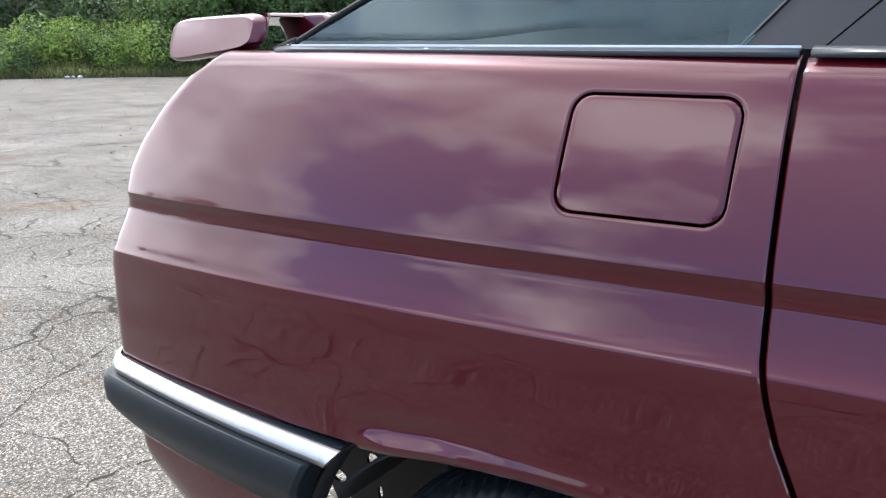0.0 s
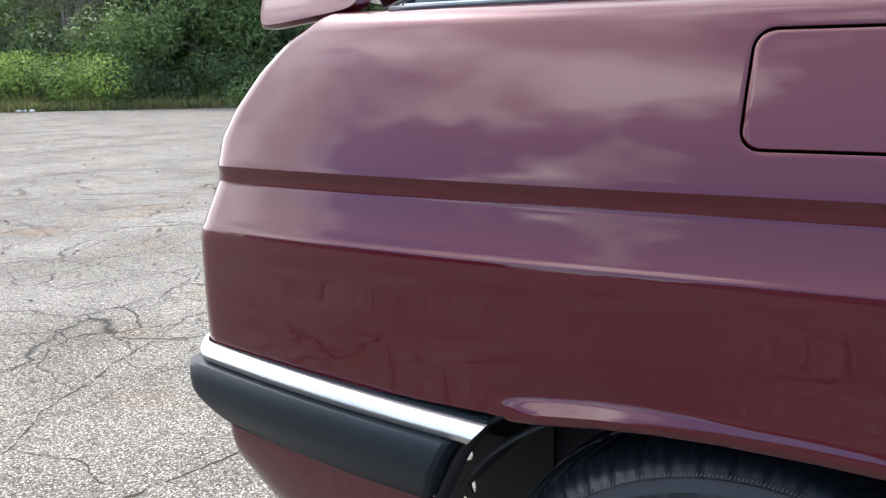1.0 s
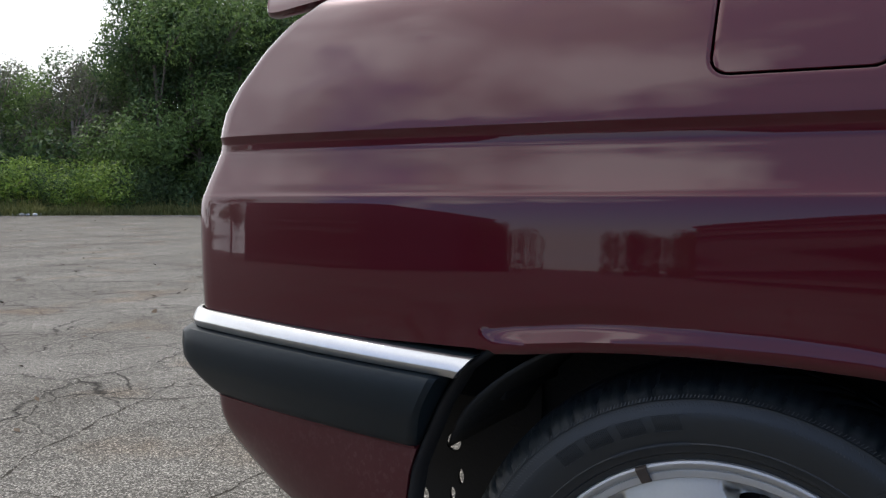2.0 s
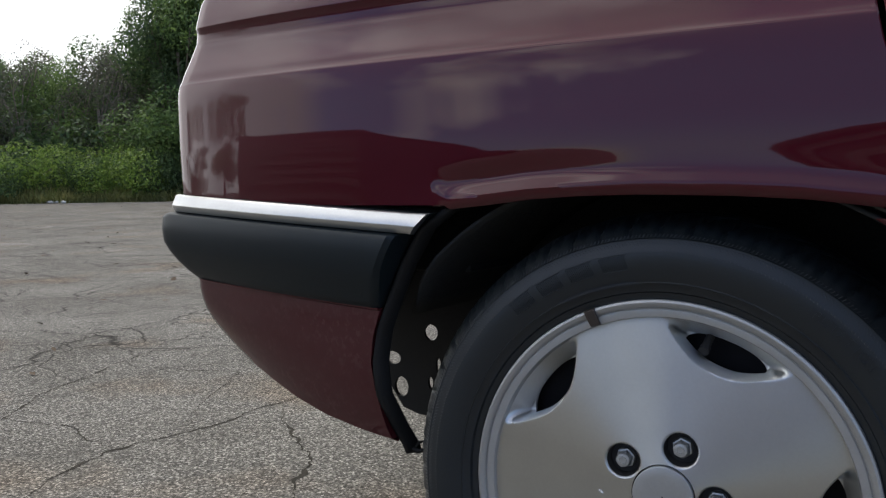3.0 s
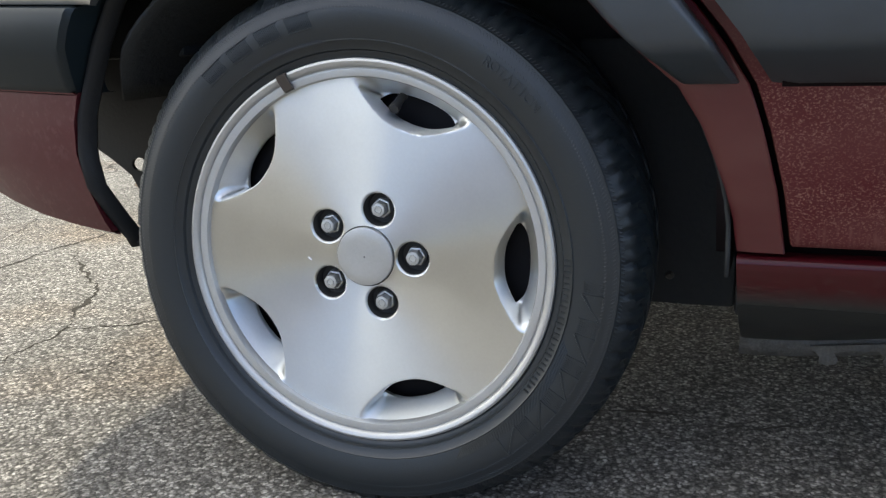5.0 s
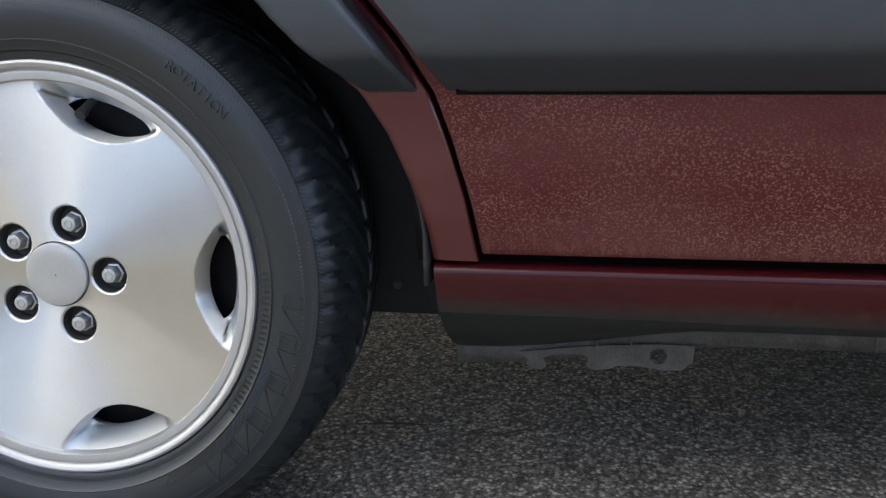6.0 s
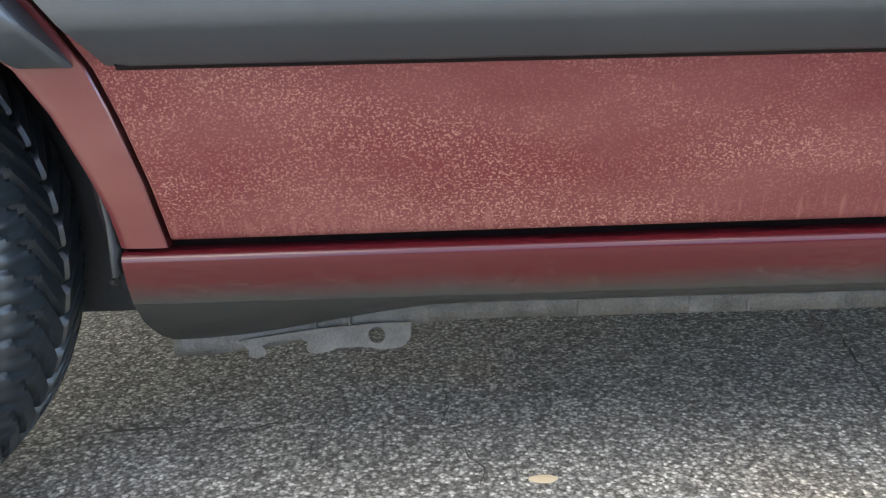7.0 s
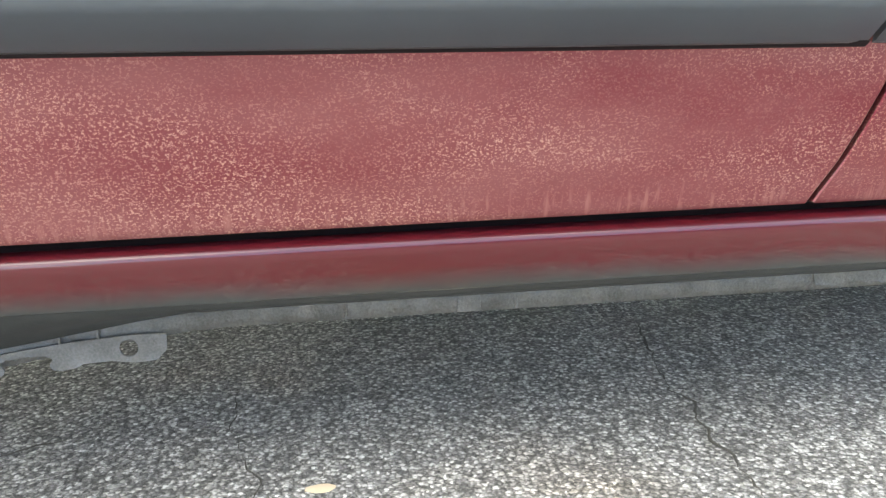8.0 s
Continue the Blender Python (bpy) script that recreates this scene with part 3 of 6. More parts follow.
@functools.lru_cache(None)
def profile_row(x):
    """Rounded rows of (depth, height) from the window line down."""
    zs = np.array([f(x) for f, _ in PROFILE])
    ys = np.array([d + toe(x, z) for (_, d), z in zip(PROFILE, zs)])
    n = len(zs)
    h, dl = np.diff(zs), np.diff(ys) / np.diff(zs)
    s = np.zeros(n)
    s[0], s[-1] = dl[0], dl[-1]
    for i in range(1, n - 1):
        if dl[i - 1] * dl[i] > 0:
            w1, w2 = 2 * h[i] + h[i - 1], h[i] + 2 * h[i - 1]
            s[i] = (w1 + w2) / (w1 / dl[i - 1] + w2 / dl[i])
    out = []
    for i in range(n - 1):
        gap = PROFILE[i][0](0) - PROFILE[i + 1][0](0)
        steps = 7 if gap > 0.025 else 4 if gap > 0.008 else 2
        for k in range(steps):
            t = k / steps
            out.append((ys[i] * (1 + 2 * t) * (1 - t) ** 2 + ys[i + 1] * t * t * (3 - 2 * t) + h[i] * (s[i] * t * (1 - t) ** 2 + s[i + 1] * t * t * (t - 1)), zs[i] + h[i] * t))
    out.append((ys[-1], zs[-1]))
    return out


def side_y(x, z):
    row = profile_row(x)
    return float(np.interp(z, [b for _, b in row[::-1]], [a for a, _ in row[::-1]]))


# edges in the side view: (height, x)
DOOR_REAR = [(0.28, 0.428), (0.303, 0.425), (0.358, 0.417), (0.414, 0.404), (0.456, 0.391), (0.50, 0.365), (0.54, 0.334), (0.575, 0.295), (0.61, 0.262), (0.645, 0.240), (0.665, 0.232), (0.70, 0.217), (0.736, 0.206), (0.77, 0.199), (0.80, 0.197), (0.86, 0.1955), (0.96, 0.194), (1.05, 0.194)]
DOOR_FRONT = [(0.28, 1.203), (0.306, 1.221), (0.346, 1.242), (0.379, 1.255), (0.414, 1.267), (0.46, 1.277), (0.55, 1.285), (0.70, 1.290), (1.0, 1.290)]
ARCH = [(-0.250, 0.588), (-0.20, 0.593), (-0.15, 0.599), (-0.10, 0.602), (-0.04, 0.603), (0.04, 0.601), (0.10, 0.597), (0.16, 0.588), (0.20, 0.578), (0.237, 0.550), (0.271, 0.510), (0.299, 0.483), (0.328, 0.457), (0.35, 0.419), (0.368, 0.368), (0.377, 0.336), (0.381, 0.30), (0.382, 0.286)]
TAIL = [(0.57, -0.702), (0.69, -0.712), (0.75, -0.715), (0.84, -0.692), (0.88, -0.690), (0.9165, -0.674), (0.965, -0.640), (1.007, -0.600), (1.02, -0.578), (1.06, -0.54)]
GAPW = 0.0042


def bow(x):
    """The side draws in towards the tail."""
    return 0.036 * max(0.0, -x / 0.69) ** 3.2


def tail_plan(yr, xc, xs, draw=None, side=24):
    """The plan line from the car's middle round the tail corner to xs: straight tail, tight corner, gently bowed side."""
    def side_line(x):
        return yr + (bow(x) if draw is None else draw * max(0.0, (xs - x) / (xs - xc)) ** 2)

    s = Vector((xc + 0.024, side_line(xc + 0.024)))
    c, t = Vector((xc - 0.004, s.y + 0.006)), Vector((xc - 0.014, s.y + 0.046))
    line = []
    for k in range(6):
        u = k / 6
        line.append((t.x - 0.06 * (1 - u * u), YC + (t.y - YC) * u))
    for k in range(9):
        u = k / 9
        p = t * (1 - u) ** 2 + c * 2 * u * (1 - u) + s * u * u
        line.append((p.x, p.y))
    for k in range(side):
        x = s.x + (xs - s.x) * k / side
        line.append((x, side_line(x)))
    return line

car = thing("car", "burgundy four-door saloon with boot spoiler parked on the lot", "car")


def lip(bm, edge, way, depth=0.014, back=0.0015):
    """Folds a panel's edge inwards."""
    ring = []
    for v in edge:
        a = bm.verts.new(v.co + way * back + Vector((0, 0.0015, 0)))
        b = bm.verts.new(a.co + Vector((0, depth, 0)))
        ring.append((v, a, b))
    for (p, a, b), (q, c, d) in zip(ring, ring[1:]):
        bm.faces.new((p, q, c, a))
        bm.faces.new((a, c, d, b))


FUEL = (-0.011, 0.152, 0.8805, 0.9910)  # x and height of the filler flap


def in_flap(x, z, grow=0.0):
    """Signed: below 0 inside the flap's rounded outline."""
    x0, x1, z0, z1 = FUEL
    lean = (z - 0.937) * 0.02
    cx, cz, r = (x0 + x1) / 2 + lean, (z0 + z1) / 2 - 0.015 * (x - 0.075), 0.018
    qx, qz = abs(x - cx) - (x1 - x0) / 2 + r, abs(z - cz) - (z1 - z0) / 2 + r
    return math.hypot(max(qx, 0), max(qz, 0)) + min(max(qx, qz), 0) - r - grow


def build_quarter():
    bm = bmesh.new()
    xs, ahead = -0.40, 120
    cols = []
    base = profile_row(0.0)
    n_low = max(i for i, (y, z) in enumerate(base) if z > 0.672)
    n_rear = len(tail_plan(0, -0.7, xs))
    rear = [[] for _ in range(n_rear)]
    for i in range(n_low + 1 + 16):
        for c in range(n_rear):
            x = xs
            for _ in range(2):
                if i <= n_low:
                    y, z = profile_row(round(max(-0.70, x), 3))[i]
                else:
                    z0 = profile_row(round(max(-0.70, x), 3))[n_low][1]
                    z = z0 + (0.592 - z0) * (i - n_low) / 16
                    y = side_y(round(max(-0.70, x), 3), max(z, 0.63))
                x, yy = tail_plan(y, lerp_table(TAIL, z), xs)[c]
            rear[c].append((x, yy, z))
    cols += rear
    for c in range(1, ahead + 1):
        f = c / ahead
        col = []
        x_guess = xs + (0.195 - xs) * f
        rows = profile_row(round(x_guess, 4))
        for i in range(n_low + 1):
            y, z = rows[i]
            x = xs + (lerp_table(DOOR_REAR, z) - GAPW - xs) * f
            y = (side_y(x, z) if i else y) + bow(x)
            col.append((x, y, z))
        z0 = rows[n_low][1]
        for k in range(1, 17):
            xq = xs + (0.215 - xs) * f
            end = np.interp(xq, [a for a, _ in ARCH], [b for _, b in ARCH]) if xq > -0.25 else 0.592
            z = z0 + (end - z0) * k / 16
            x = xs + (lerp_table(DOOR_REAR, z) - GAPW - xs) * f
            y = side_y(x, max(z, 0.63)) + bow(x)
            near = max(0.0, 1 - (z - end) / 0.046)
            y -= 0.0018 * near * near * sstep(-0.40, -0.22, xq)
            if xq > -0.27:
                flare = sstep(0.027, 0.007, z - end) * sstep(-0.27, -0.21, xq) * (0.45 + 0.55 * sstep(0.0, -0.2, xq))
                y += -0.0075 * flare + 0.005 * sstep(0.050, 0.022, z - end) * sstep(-0.27, -0.2, xq) * sstep(0.0, -0.2, xq) * (1 - flare)
            y += 0.0042 * sstep(0.0085, 0.0, z - end) * sstep(-0.27, -0.21, xq)  # rolled rim
            col.append((x, y, z))
        cols.append(col)
    rows = list(zip(*cols))
    vs = grid(bm, rows)
    # cut the filler flap's recess
    hole = [f for f in bm.faces if all(in_flap(v.co.x, v.co.z, 0.002) < 0 and v.co.y < 0.2 and -0.1 < v.co.x < 0.25 for v in f.verts)]
    near = [f for f in bm.faces if any(in_flap(v.co.x, v.co.z, 0.0035) < 0 for v in f.verts) and f.calc_center_median().x > -0.1]
    bmesh.ops.delete(bm, geom=list(set(near) | set(hole)), context="FACES")
    # refill round the flap with a fine ring
    bm.verts.ensure_lookup_table()
    lip(bm, [r[-1] for r in vs], Vector((1, 0, 0)))
    lip(bm, [v for v in vs[-1]][n_rear + 25:], Vector((0, 0, -1)), 0.012)
    # the strip between wheel opening and door
    strip = []
    zlist = [0.578, 0.565, 0.55, 0.53, 0.51, 0.49, 0.47, 0.457, 0.44, 0.42, 0.39, 0.36, 0.33, 0.31, 0.298]
    arch_low = [(b, a) for a, b in ARCH[8:]][::-1]
    for z in zlist:
        xa, xb = lerp_table(arch_low, z), lerp_table(DOOR_REAR, z) - GAPW
        strip.append([(xa + (xb - xa) * k / 6, side_y(xa, z) + 0.004 * (1 - k / 6) ** 3, z) for k in range(7)])
    sv = grid(bm, strip)
    lip(bm, [r[-1] for r in sv], Vector((1, 0, 0)))
    lip(bm, [r[0] for r in sv][::-1], Vector((-1, 0, 0)), 0.03)
    bmesh.ops.recalc_face_normals(bm, faces=bm.faces)
    return bm


def panel(x_left, x_right, z_top, z_low, nx=26):
    """A piece of the car's side between two upright edges, with folded rims."""
    bm = bmesh.new()
    zs = [z for _, z in profile_row(0.7)]
    rows = []
    for i in range(len(zs)):
        row = []
        for k in range(nx + 1):
            f = k / nx
            xg = x_left(0.6) + (x_right(0.6) - x_left(0.6)) * f
            y, z = profile_row(xg)[i]
            if z > z_top + 1e-6 or z < z_low - 1e-6:
                row = None
                break
            x = x_left(z) + (x_right(z) - x_left(z)) * f
            row.append((x, side_y(x, z) if i else y, z))
        if row:
            rows.append(row)
    vs = grid(bm, rows)
    lip(bm, [r[-1] for r in vs], Vector((1, 0, 0)))
    lip(bm, [r[0] for r in vs][::-1], Vector((-1, 0, 0)))
    lip(bm, vs[-1], Vector((0, 0, -1)))
    bmesh.ops.recalc_face_normals(bm, faces=bm.faces)
    return bm


def face_out(ob):
    """Panels look away from the car's middle."""
    me = ob.data
    s = sum((p.center.y - YC) * p.normal.y * p.area for p in me.polygons)
    if s < 0:
        me.flip_normals()
    return ob


def mirrored(ob):
    """The same part on the car's other side."""
    me = ob.data.copy()
    me.transform(Matrix.Translation((0, 2 * YC, 0)) @ Matrix.Diagonal((1, -1, 1, 1)))
    me.flip_normals()
    o = new(ob.name.split(".")[0], me)
    o.parent = ob.parent
    if "label" in ob:
        o["label"] = ob["label"]
    return o


quarter = face_out(part("quarter_panel", build_quarter(), PAINT, car, "glossy burgundy rear quarter panel"))


def build_flap_ring():
    """The quarter panel's skin round the filler flap, with the edge folded in."""
    bm = bmesh.new()
    n = 96
    rows = []
    x0, x1, z0, z1 = FUEL
    cx, cz = (x0 + x1) / 2, (z0 + z1) / 2
    for grow in (0.0130, 0.0100, 0.0065, 0.0032, 0.0022):
        row = []
        for k in range(n):
            a = k * 2 * math.pi / n
            lo, hi = 0.0, 0.2
            for _ in range(24):
                m = (lo + hi) / 2
                if in_flap(cx + m * math.cos(a), cz + m * math.sin(a), grow) < 0:
                    lo = m
                else:
                    hi = m
            x, z = cx + lo * math.cos(a), cz + lo * math.sin(a)
            row.append((x, side_y(x, z) + bow(x) - 0.00015 + (0.0007 if grow == 0.0022 else 0), z))
        rows.append(row)
    rows.append([(x, y + 0.012, z) for x, y, z in rows[-1]])
    grid(bm, rows, closed=True)
    bmesh.ops.recalc_face_normals(bm, faces=bm.faces)
    return bm


def build_flap():
    bm = bmesh.new()
    n = 96
    x0, x1, z0, z1 = FUEL
    cx, cz = (x0 + x1) / 2, (z0 + z1) / 2
    rows = []
    for share, sink in ((0.0, 0), (0.25, 0), (0.5, 0), (0.75, 0), (0.93, 0), (0.985, 0), (1.0, 0.001), (1.0, 0.012)):
        row = []
        for k in range(n):
            a = k * 2 * math.pi / n
            lo, hi = 0.0, 0.2
            for _ in range(24):
                m = (lo + hi) / 2
                if in_flap(cx + m * math.cos(a), cz + m * math.sin(a), -0.0006) < 0:
                    lo = m
                else:
                    hi = m
            x, z = cx + lo * share * math.cos(a), cz + lo * share * math.sin(a)
            row.append((x, side_y(x, z) + bow(x) + sink + 0.0006, z))
        rows.append(row)
    grid(bm, rows, closed=True)
    bmesh.ops.remove_doubles(bm, verts=bm.verts, dist=1e-6)
    bmesh.ops.recalc_face_normals(bm, faces=bm.faces)
    return bm


part("flap_surround", build_flap_ring(), PAINT, car)
face_out(part("fuel_flap", build_flap(), PAINT, car, "burgundy filler flap with rounded corners"))
bm = bmesh.new()
grid(bm, [[(x, side_y(0.08, z) + 0.024, z) for x in (-0.02, 0.172)] for z in (0.866, 1.004)])
thick(part("flap_well", bm, GAP, car), 0.004)

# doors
door = face_out(part("rear_door", panel(lambda z: lerp_table(DOOR_REAR, z) + GAPW, lambda z: lerp_table(DOOR_FRONT, z) - GAPW, 1.1, 0.3040, 36), PAINT_DOOR, car, "burgundy rear door with road dust and speckled road reflections painted in"))
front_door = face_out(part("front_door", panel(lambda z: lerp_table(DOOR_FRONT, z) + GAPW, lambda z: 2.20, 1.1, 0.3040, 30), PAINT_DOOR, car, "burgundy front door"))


# ---- cladding, bright strips, bumper ----
def clad_rows(x):
    """Section of the door cladding: rounded rubbing band with a bevelled lower face."""
    zb = band_low(x)
    return [(0.012, zb + 0.001), (0.000, zb - 0.001), (-0.004, zb + 0.0005), (-0.034, zb + 0.025), (-0.0405, zb + 0.030), (-0.0450, zb + 0.040), (-0.0475, zb + 0.060), (-0.0490, zb + 0.080), (-0.0490, zb + 0.104), (-0.045, zb + 0.112), (-0.030, zb + 0.116)]


def cladding(x0, x1, slant0=None, slant1=None, nx=20):
    bm = bmesh.new()
    rows = []
    n = len(clad_rows(0))
    for i in range(n):
        row = []
        for k in range(nx + 1):
            f = k / nx
            xa = slant0(clad_rows(x0)[i][1]) if slant0 else x0
            xb = slant1(clad_rows(x1)[i][1]) if slant1 else x1
            x = xa + (xb - xa) * f
            y, z = clad_rows(x)[i]
            edge = 0.006 * max(0, 1 - f * (xb - xa) / 0.005) + 0.006 * max(0, 1 - (1 - f) * (xb - xa) / 0.005)
            row.append((x, y + edge, z))
        rows.append(row)
    vs = grid(bm, rows)
    lip(bm, [r[-1] for r in vs], Vector((0, 0, 0)), 0.03, 0)
    lip(bm, [r[0] for r in vs][::-1], Vector((0, 0, 0)), 0.03, 0)
    bmesh.ops.recalc_face_normals(bm, faces=bm.faces)
    return bm


def cladding_seal(x0, x1, parent):
    """Dark strip painted in as shadow where the cladding's foot meets the panel."""
    bm = bmesh.new()
    rows = [[], [], []]
    for k in range(25):
        x = x0 + (x1 - x0) * k / 24
        zb = band_low(x)
        y = side_y(x, zb - 0.003)
        rows[0].append((x, y + 0.001, zb - 0.0042))
        rows[1].append((x, y - 0.0014, zb - 0.0036))
        rows[2].append((x, min(y - 0.002, -0.002), zb + 0.0012))
    grid(bm, rows)
    bmesh.ops.recalc_face_normals(bm, faces=bm.faces)
    return part("cladding_seal", bm, GAP, parent, "dark strip painting the shadow gap under the cladding")


def bright_strip(path, half=0.0095, swell=0.006, cut=True):
    """A domed metal strip along points (x, y, z), standing out towards -y, with a slanted end."""
    bm = bmesh.new()
    rows = []
    shape = [(-1.0, 0.0), (-0.97, 0.66), (-0.90, 0.76), (-0.30, 0.98), (-0.24, 1.0), (-0.16, 0.99), (0.84, 0.56), (0.95, 0.44), (1.0, 0.0)]
    for i, p in enumerate(path):
        p = Vector(p)
        d = Vector(path[min(i + 1, len(path) - 1)]) - Vector(path[max(i - 1, 0)])
        out = Vector((d.y, -d.x, 0)).normalized()
        if out.y > 0 and abs(d.x) > abs(d.y):
            out = -out
        row = []
        for s, o in shape:
            q = p + Vector((0, 0, s * half)) + out * (o * swell)
            if cut and i == len(path) - 1:
                q += Vector((0.011 * s, 0, 0))
            row.append(q)
        rows.append(row)
    vs = grid(bm, rows)
    bm.faces.new(vs[-1])
    bm.faces.new(vs[0][::-1])
    bmesh.ops.recalc_face_normals(bm, faces=bm.faces)
    return bm


rear_arch = [(b, a + 0.004) for a, b in ARCH[8:]][::-1]
face_out(part("quarter_cladding", cladding(0.30, 0.36, lambda z: lerp_table(rear_arch, z) + 0.002, lambda z: lerp_table(DOOR_REAR, z) - 0.010), RUBBER_TRIM, car, "dark grey plastic cladding behind the wheel opening"))
face_out(part("door_cladding", cladding(0.4, 1.238, lambda z: lerp_table(DOOR_REAR, z) + 0.016, lambda z: 1.236, 40), RUBBER_TRIM, door, "dark grey plastic rubbing band along the door"))
face_out(part("door_cladding", cladding(1.242, 2.19, None, None, 30), RUBBER_TRIM, front_door, "dark grey plastic rubbing band along the door"))
cladding_seal(lerp_table(DOOR_REAR, band_low(0.4)) + 0.024, 1.236, door)
cladding_seal(1.300, 2.19, front_door)
part("bright_strip", bright_strip([(x, -0.046, band_low(x) + 0.093) for x in (0.272, 0.29, 0.312)]), CHROME, car, "short bright metal strip set in the cladding")
part("bright_strip", bright_strip([(0.36 + 0.875 * k / 12, -0.0485, band_low(0.36 + 0.875 * k / 12) + 0.093) for k in range(13)], cut=False), CHROME, door, "bright metal strip along the cladding")
part("bright_strip", bright_strip([(1.243 + 0.94 * k / 12, -0.0485, band_low(1.243 + 0.94 * k / 12) + 0.093) for k in range(13)], cut=False), CHROME, front_door, "bright metal strip along the cladding")

BX = -0.30


def bumper_line(x):
    """How far the bumper's lines climb towards the tail."""
    return -0.059 * (max(x, -0.75) + 0.30)


BUMPER_EDGE = [(0.29, -0.340), (0.31, -0.346), (0.355, -0.352), (0.397, -0.355), (0.44, -0.347), (0.461, -0.338), (0.52, -0.311), (0.562, -0.288), (0.575, -0.262), (0.60, -0.235)]


def edge_x(z):
    return lerp_table(BUMPER_EDGE, z)


def bumper_band(section):
    """Sweeps a section round the tail corner: rows of (height, depth, corner x)."""
    bm = bmesh.new()
    rows = []
    for z, y0, xc in section:
        xe = edge_x(z - 0.004)
        xs = min(BX, xe) - 0.03
        row = []
        for x, y in tail_plan(y0, xc, xs, 0.030, 24):
            row.append((x, y, z + bumper_line(x)))
        for k in range(6):
            x = xs + (xe - xs) * k / 5
            row.append((x, y0 + 0.006 * (k == 5), z + bumper_line(x)))
        rows.append(row)
    vs = grid(bm, rows)
    lip(bm, [r[-1] for r in vs], Vector((0.006, 0, 0)), 0.046, 0)
    bmesh.ops.recalc_face_normals(bm, faces=bm.faces)
    return bm


rear_bumper = face_out(part("rear_bumper", bumper_band([(0.5870, 0.03, -0.66), (0.5860, -0.030, -0.690), (0.5845, -0.041, -0.700), (0.5810, -0.044, -0.704), (0.5640, -0.046, -0.706), (0.5595, -0.050, -0.711), (0.5570, -0.0600, -0.720), (0.5520, -0.0630, -0.725), (0.535, -0.0635, -0.727), (0.516, -0.0610, -0.7265), (0.502, -0.0540, -0.723), (0.487, -0.0450, -0.715), (0.473, -0.0360, -0.703), (0.4640, -0.0290, -0.692), (0.4615, -0.024, -0.686), (0.4610, -0.010, -0.66)]), BUMPER_RUBBER, car, "dark grey plastic rear bumper with a bright strip"))


def strip_path():
    pts = [(x, y, 0.5725 + bumper_line(x)) for x, y in tail_plan(-0.0445, -0.706, -0.33, 0.030, 20)[6:]]
    return pts + [(-0.33 + 0.068 * k / 5, -0.0445, 0.5725 + bumper_line(-0.33 + 0.068 * k / 5)) for k in range(6)]


part("bright_strip", bright_strip(strip_path(), 0.0122, 0.0130), CHROME, rear_bumper, "bright metal strip wrapping round the bumper")
SKIRT_LOW = [(-0.750, 0.4790), (-0.730, 0.4620), (-0.698, 0.4340), (-0.665, 0.4080), (-0.630, 0.3860), (-0.590, 0.3640), (-0.550, 0.3450), (-0.500, 0.3240), (-0.450, 0.3085), (-0.391, 0.2970), (-0.345, 0.2905), (-0.330, 0.2900)]


def bumper_valance():
    """The skirt below the bumper: its lower edge sweeps up towards the tail and folds under."""
    bm = bmesh.new()
    cols = []
    xs = -0.36
    plan = tail_plan(-0.026, -0.690, xs, 0.026, 30)[4:]
    for k, (x, y) in enumerate(plan + [(-0.3555, -0.026), (-0.351, -0.026), (-0.345, -0.026)]):
        top = 0.4640 + bumper_line(x)
        low = lerp_table(SKIRT_LOW, x) if x > -0.715 else 0.470
        col = []
        for f in (0.0, 0.02, 0.05, 0.2, 0.4, 0.6, 0.78, 0.9, 0.97):
            z = top + (low - top) * f
            xx = x if x < -0.36 else min(x + 0.02, edge_x(z)) if k >= len(plan) + 2 else x if x < edge_x(z) else edge_x(z)
            tuck = 0.030 * f ** 2.4 + 0.006 * (f < 0.01)
            col.append((xx, y + tuck, z))
        col.append((col[-1][0], y + 0.040, low - 0.001))
        col.append((col[-1][0], y + 0.060, low + 0.004))
        cols.append(col)
    vs = grid(bm, list(zip(*cols)))
    lip(bm, [r[-1] for r in vs[:9]], Vector((0, 0, 0)), 0.012, 0)
    bmesh.ops.recalc_face_normals(bm, faces=bm.faces)
    return bm


valance = face_out(part("bumper_valance", bumper_valance(), PAINT_DULL, rear_bumper, "dusty burgundy lower bumper skirt"))
bm = bmesh.new()
tube(bm, [(x, y - 0.0012, 0.4630 + bumper_line(x)) for x, y in tail_plan(-0.026, -0.690, -0.36, 0.026, 30)[4:]] + [(-0.339, -0.0272, 0.4630 + bumper_line(-0.339))], 0.0014, 6)
part("skirt_bead", bm, PAINT, valance, "glossy rolled upper edge")


def plate(outline, holes, y, depth):
    """A flat cut plate in the x-z plane: outline and round holes as lists, filled and given depth."""
    bm = bmesh.new()
    loops = [outline] + [[(hx + hr * math.cos(k * math.pi / 8), hz + hs * math.sin(k * math.pi / 8)) for k in range(16)] for hx, hz, hr, hs in holes]
    edges = []
    for lp in loops:
        vs = [bm.verts.new((x, y, z)) for x, z in lp]
        edges += [bm.edges.new((a, b)) for a, b in zip(vs, vs[1:] + vs[:1])]
    bmesh.ops.triangle_fill(bm, use_beauty=True, edges=edges)
    made = bmesh.ops.extrude_face_region(bm, geom=bm.faces[:])
    bmesh.ops.translate(bm, verts=[v for v in made["geom"] if isinstance(v, bmesh.types.BMVert)], vec=(0, depth, 0))
    bmesh.ops.recalc_face_normals(bm, faces=bm.faces)
    return bm


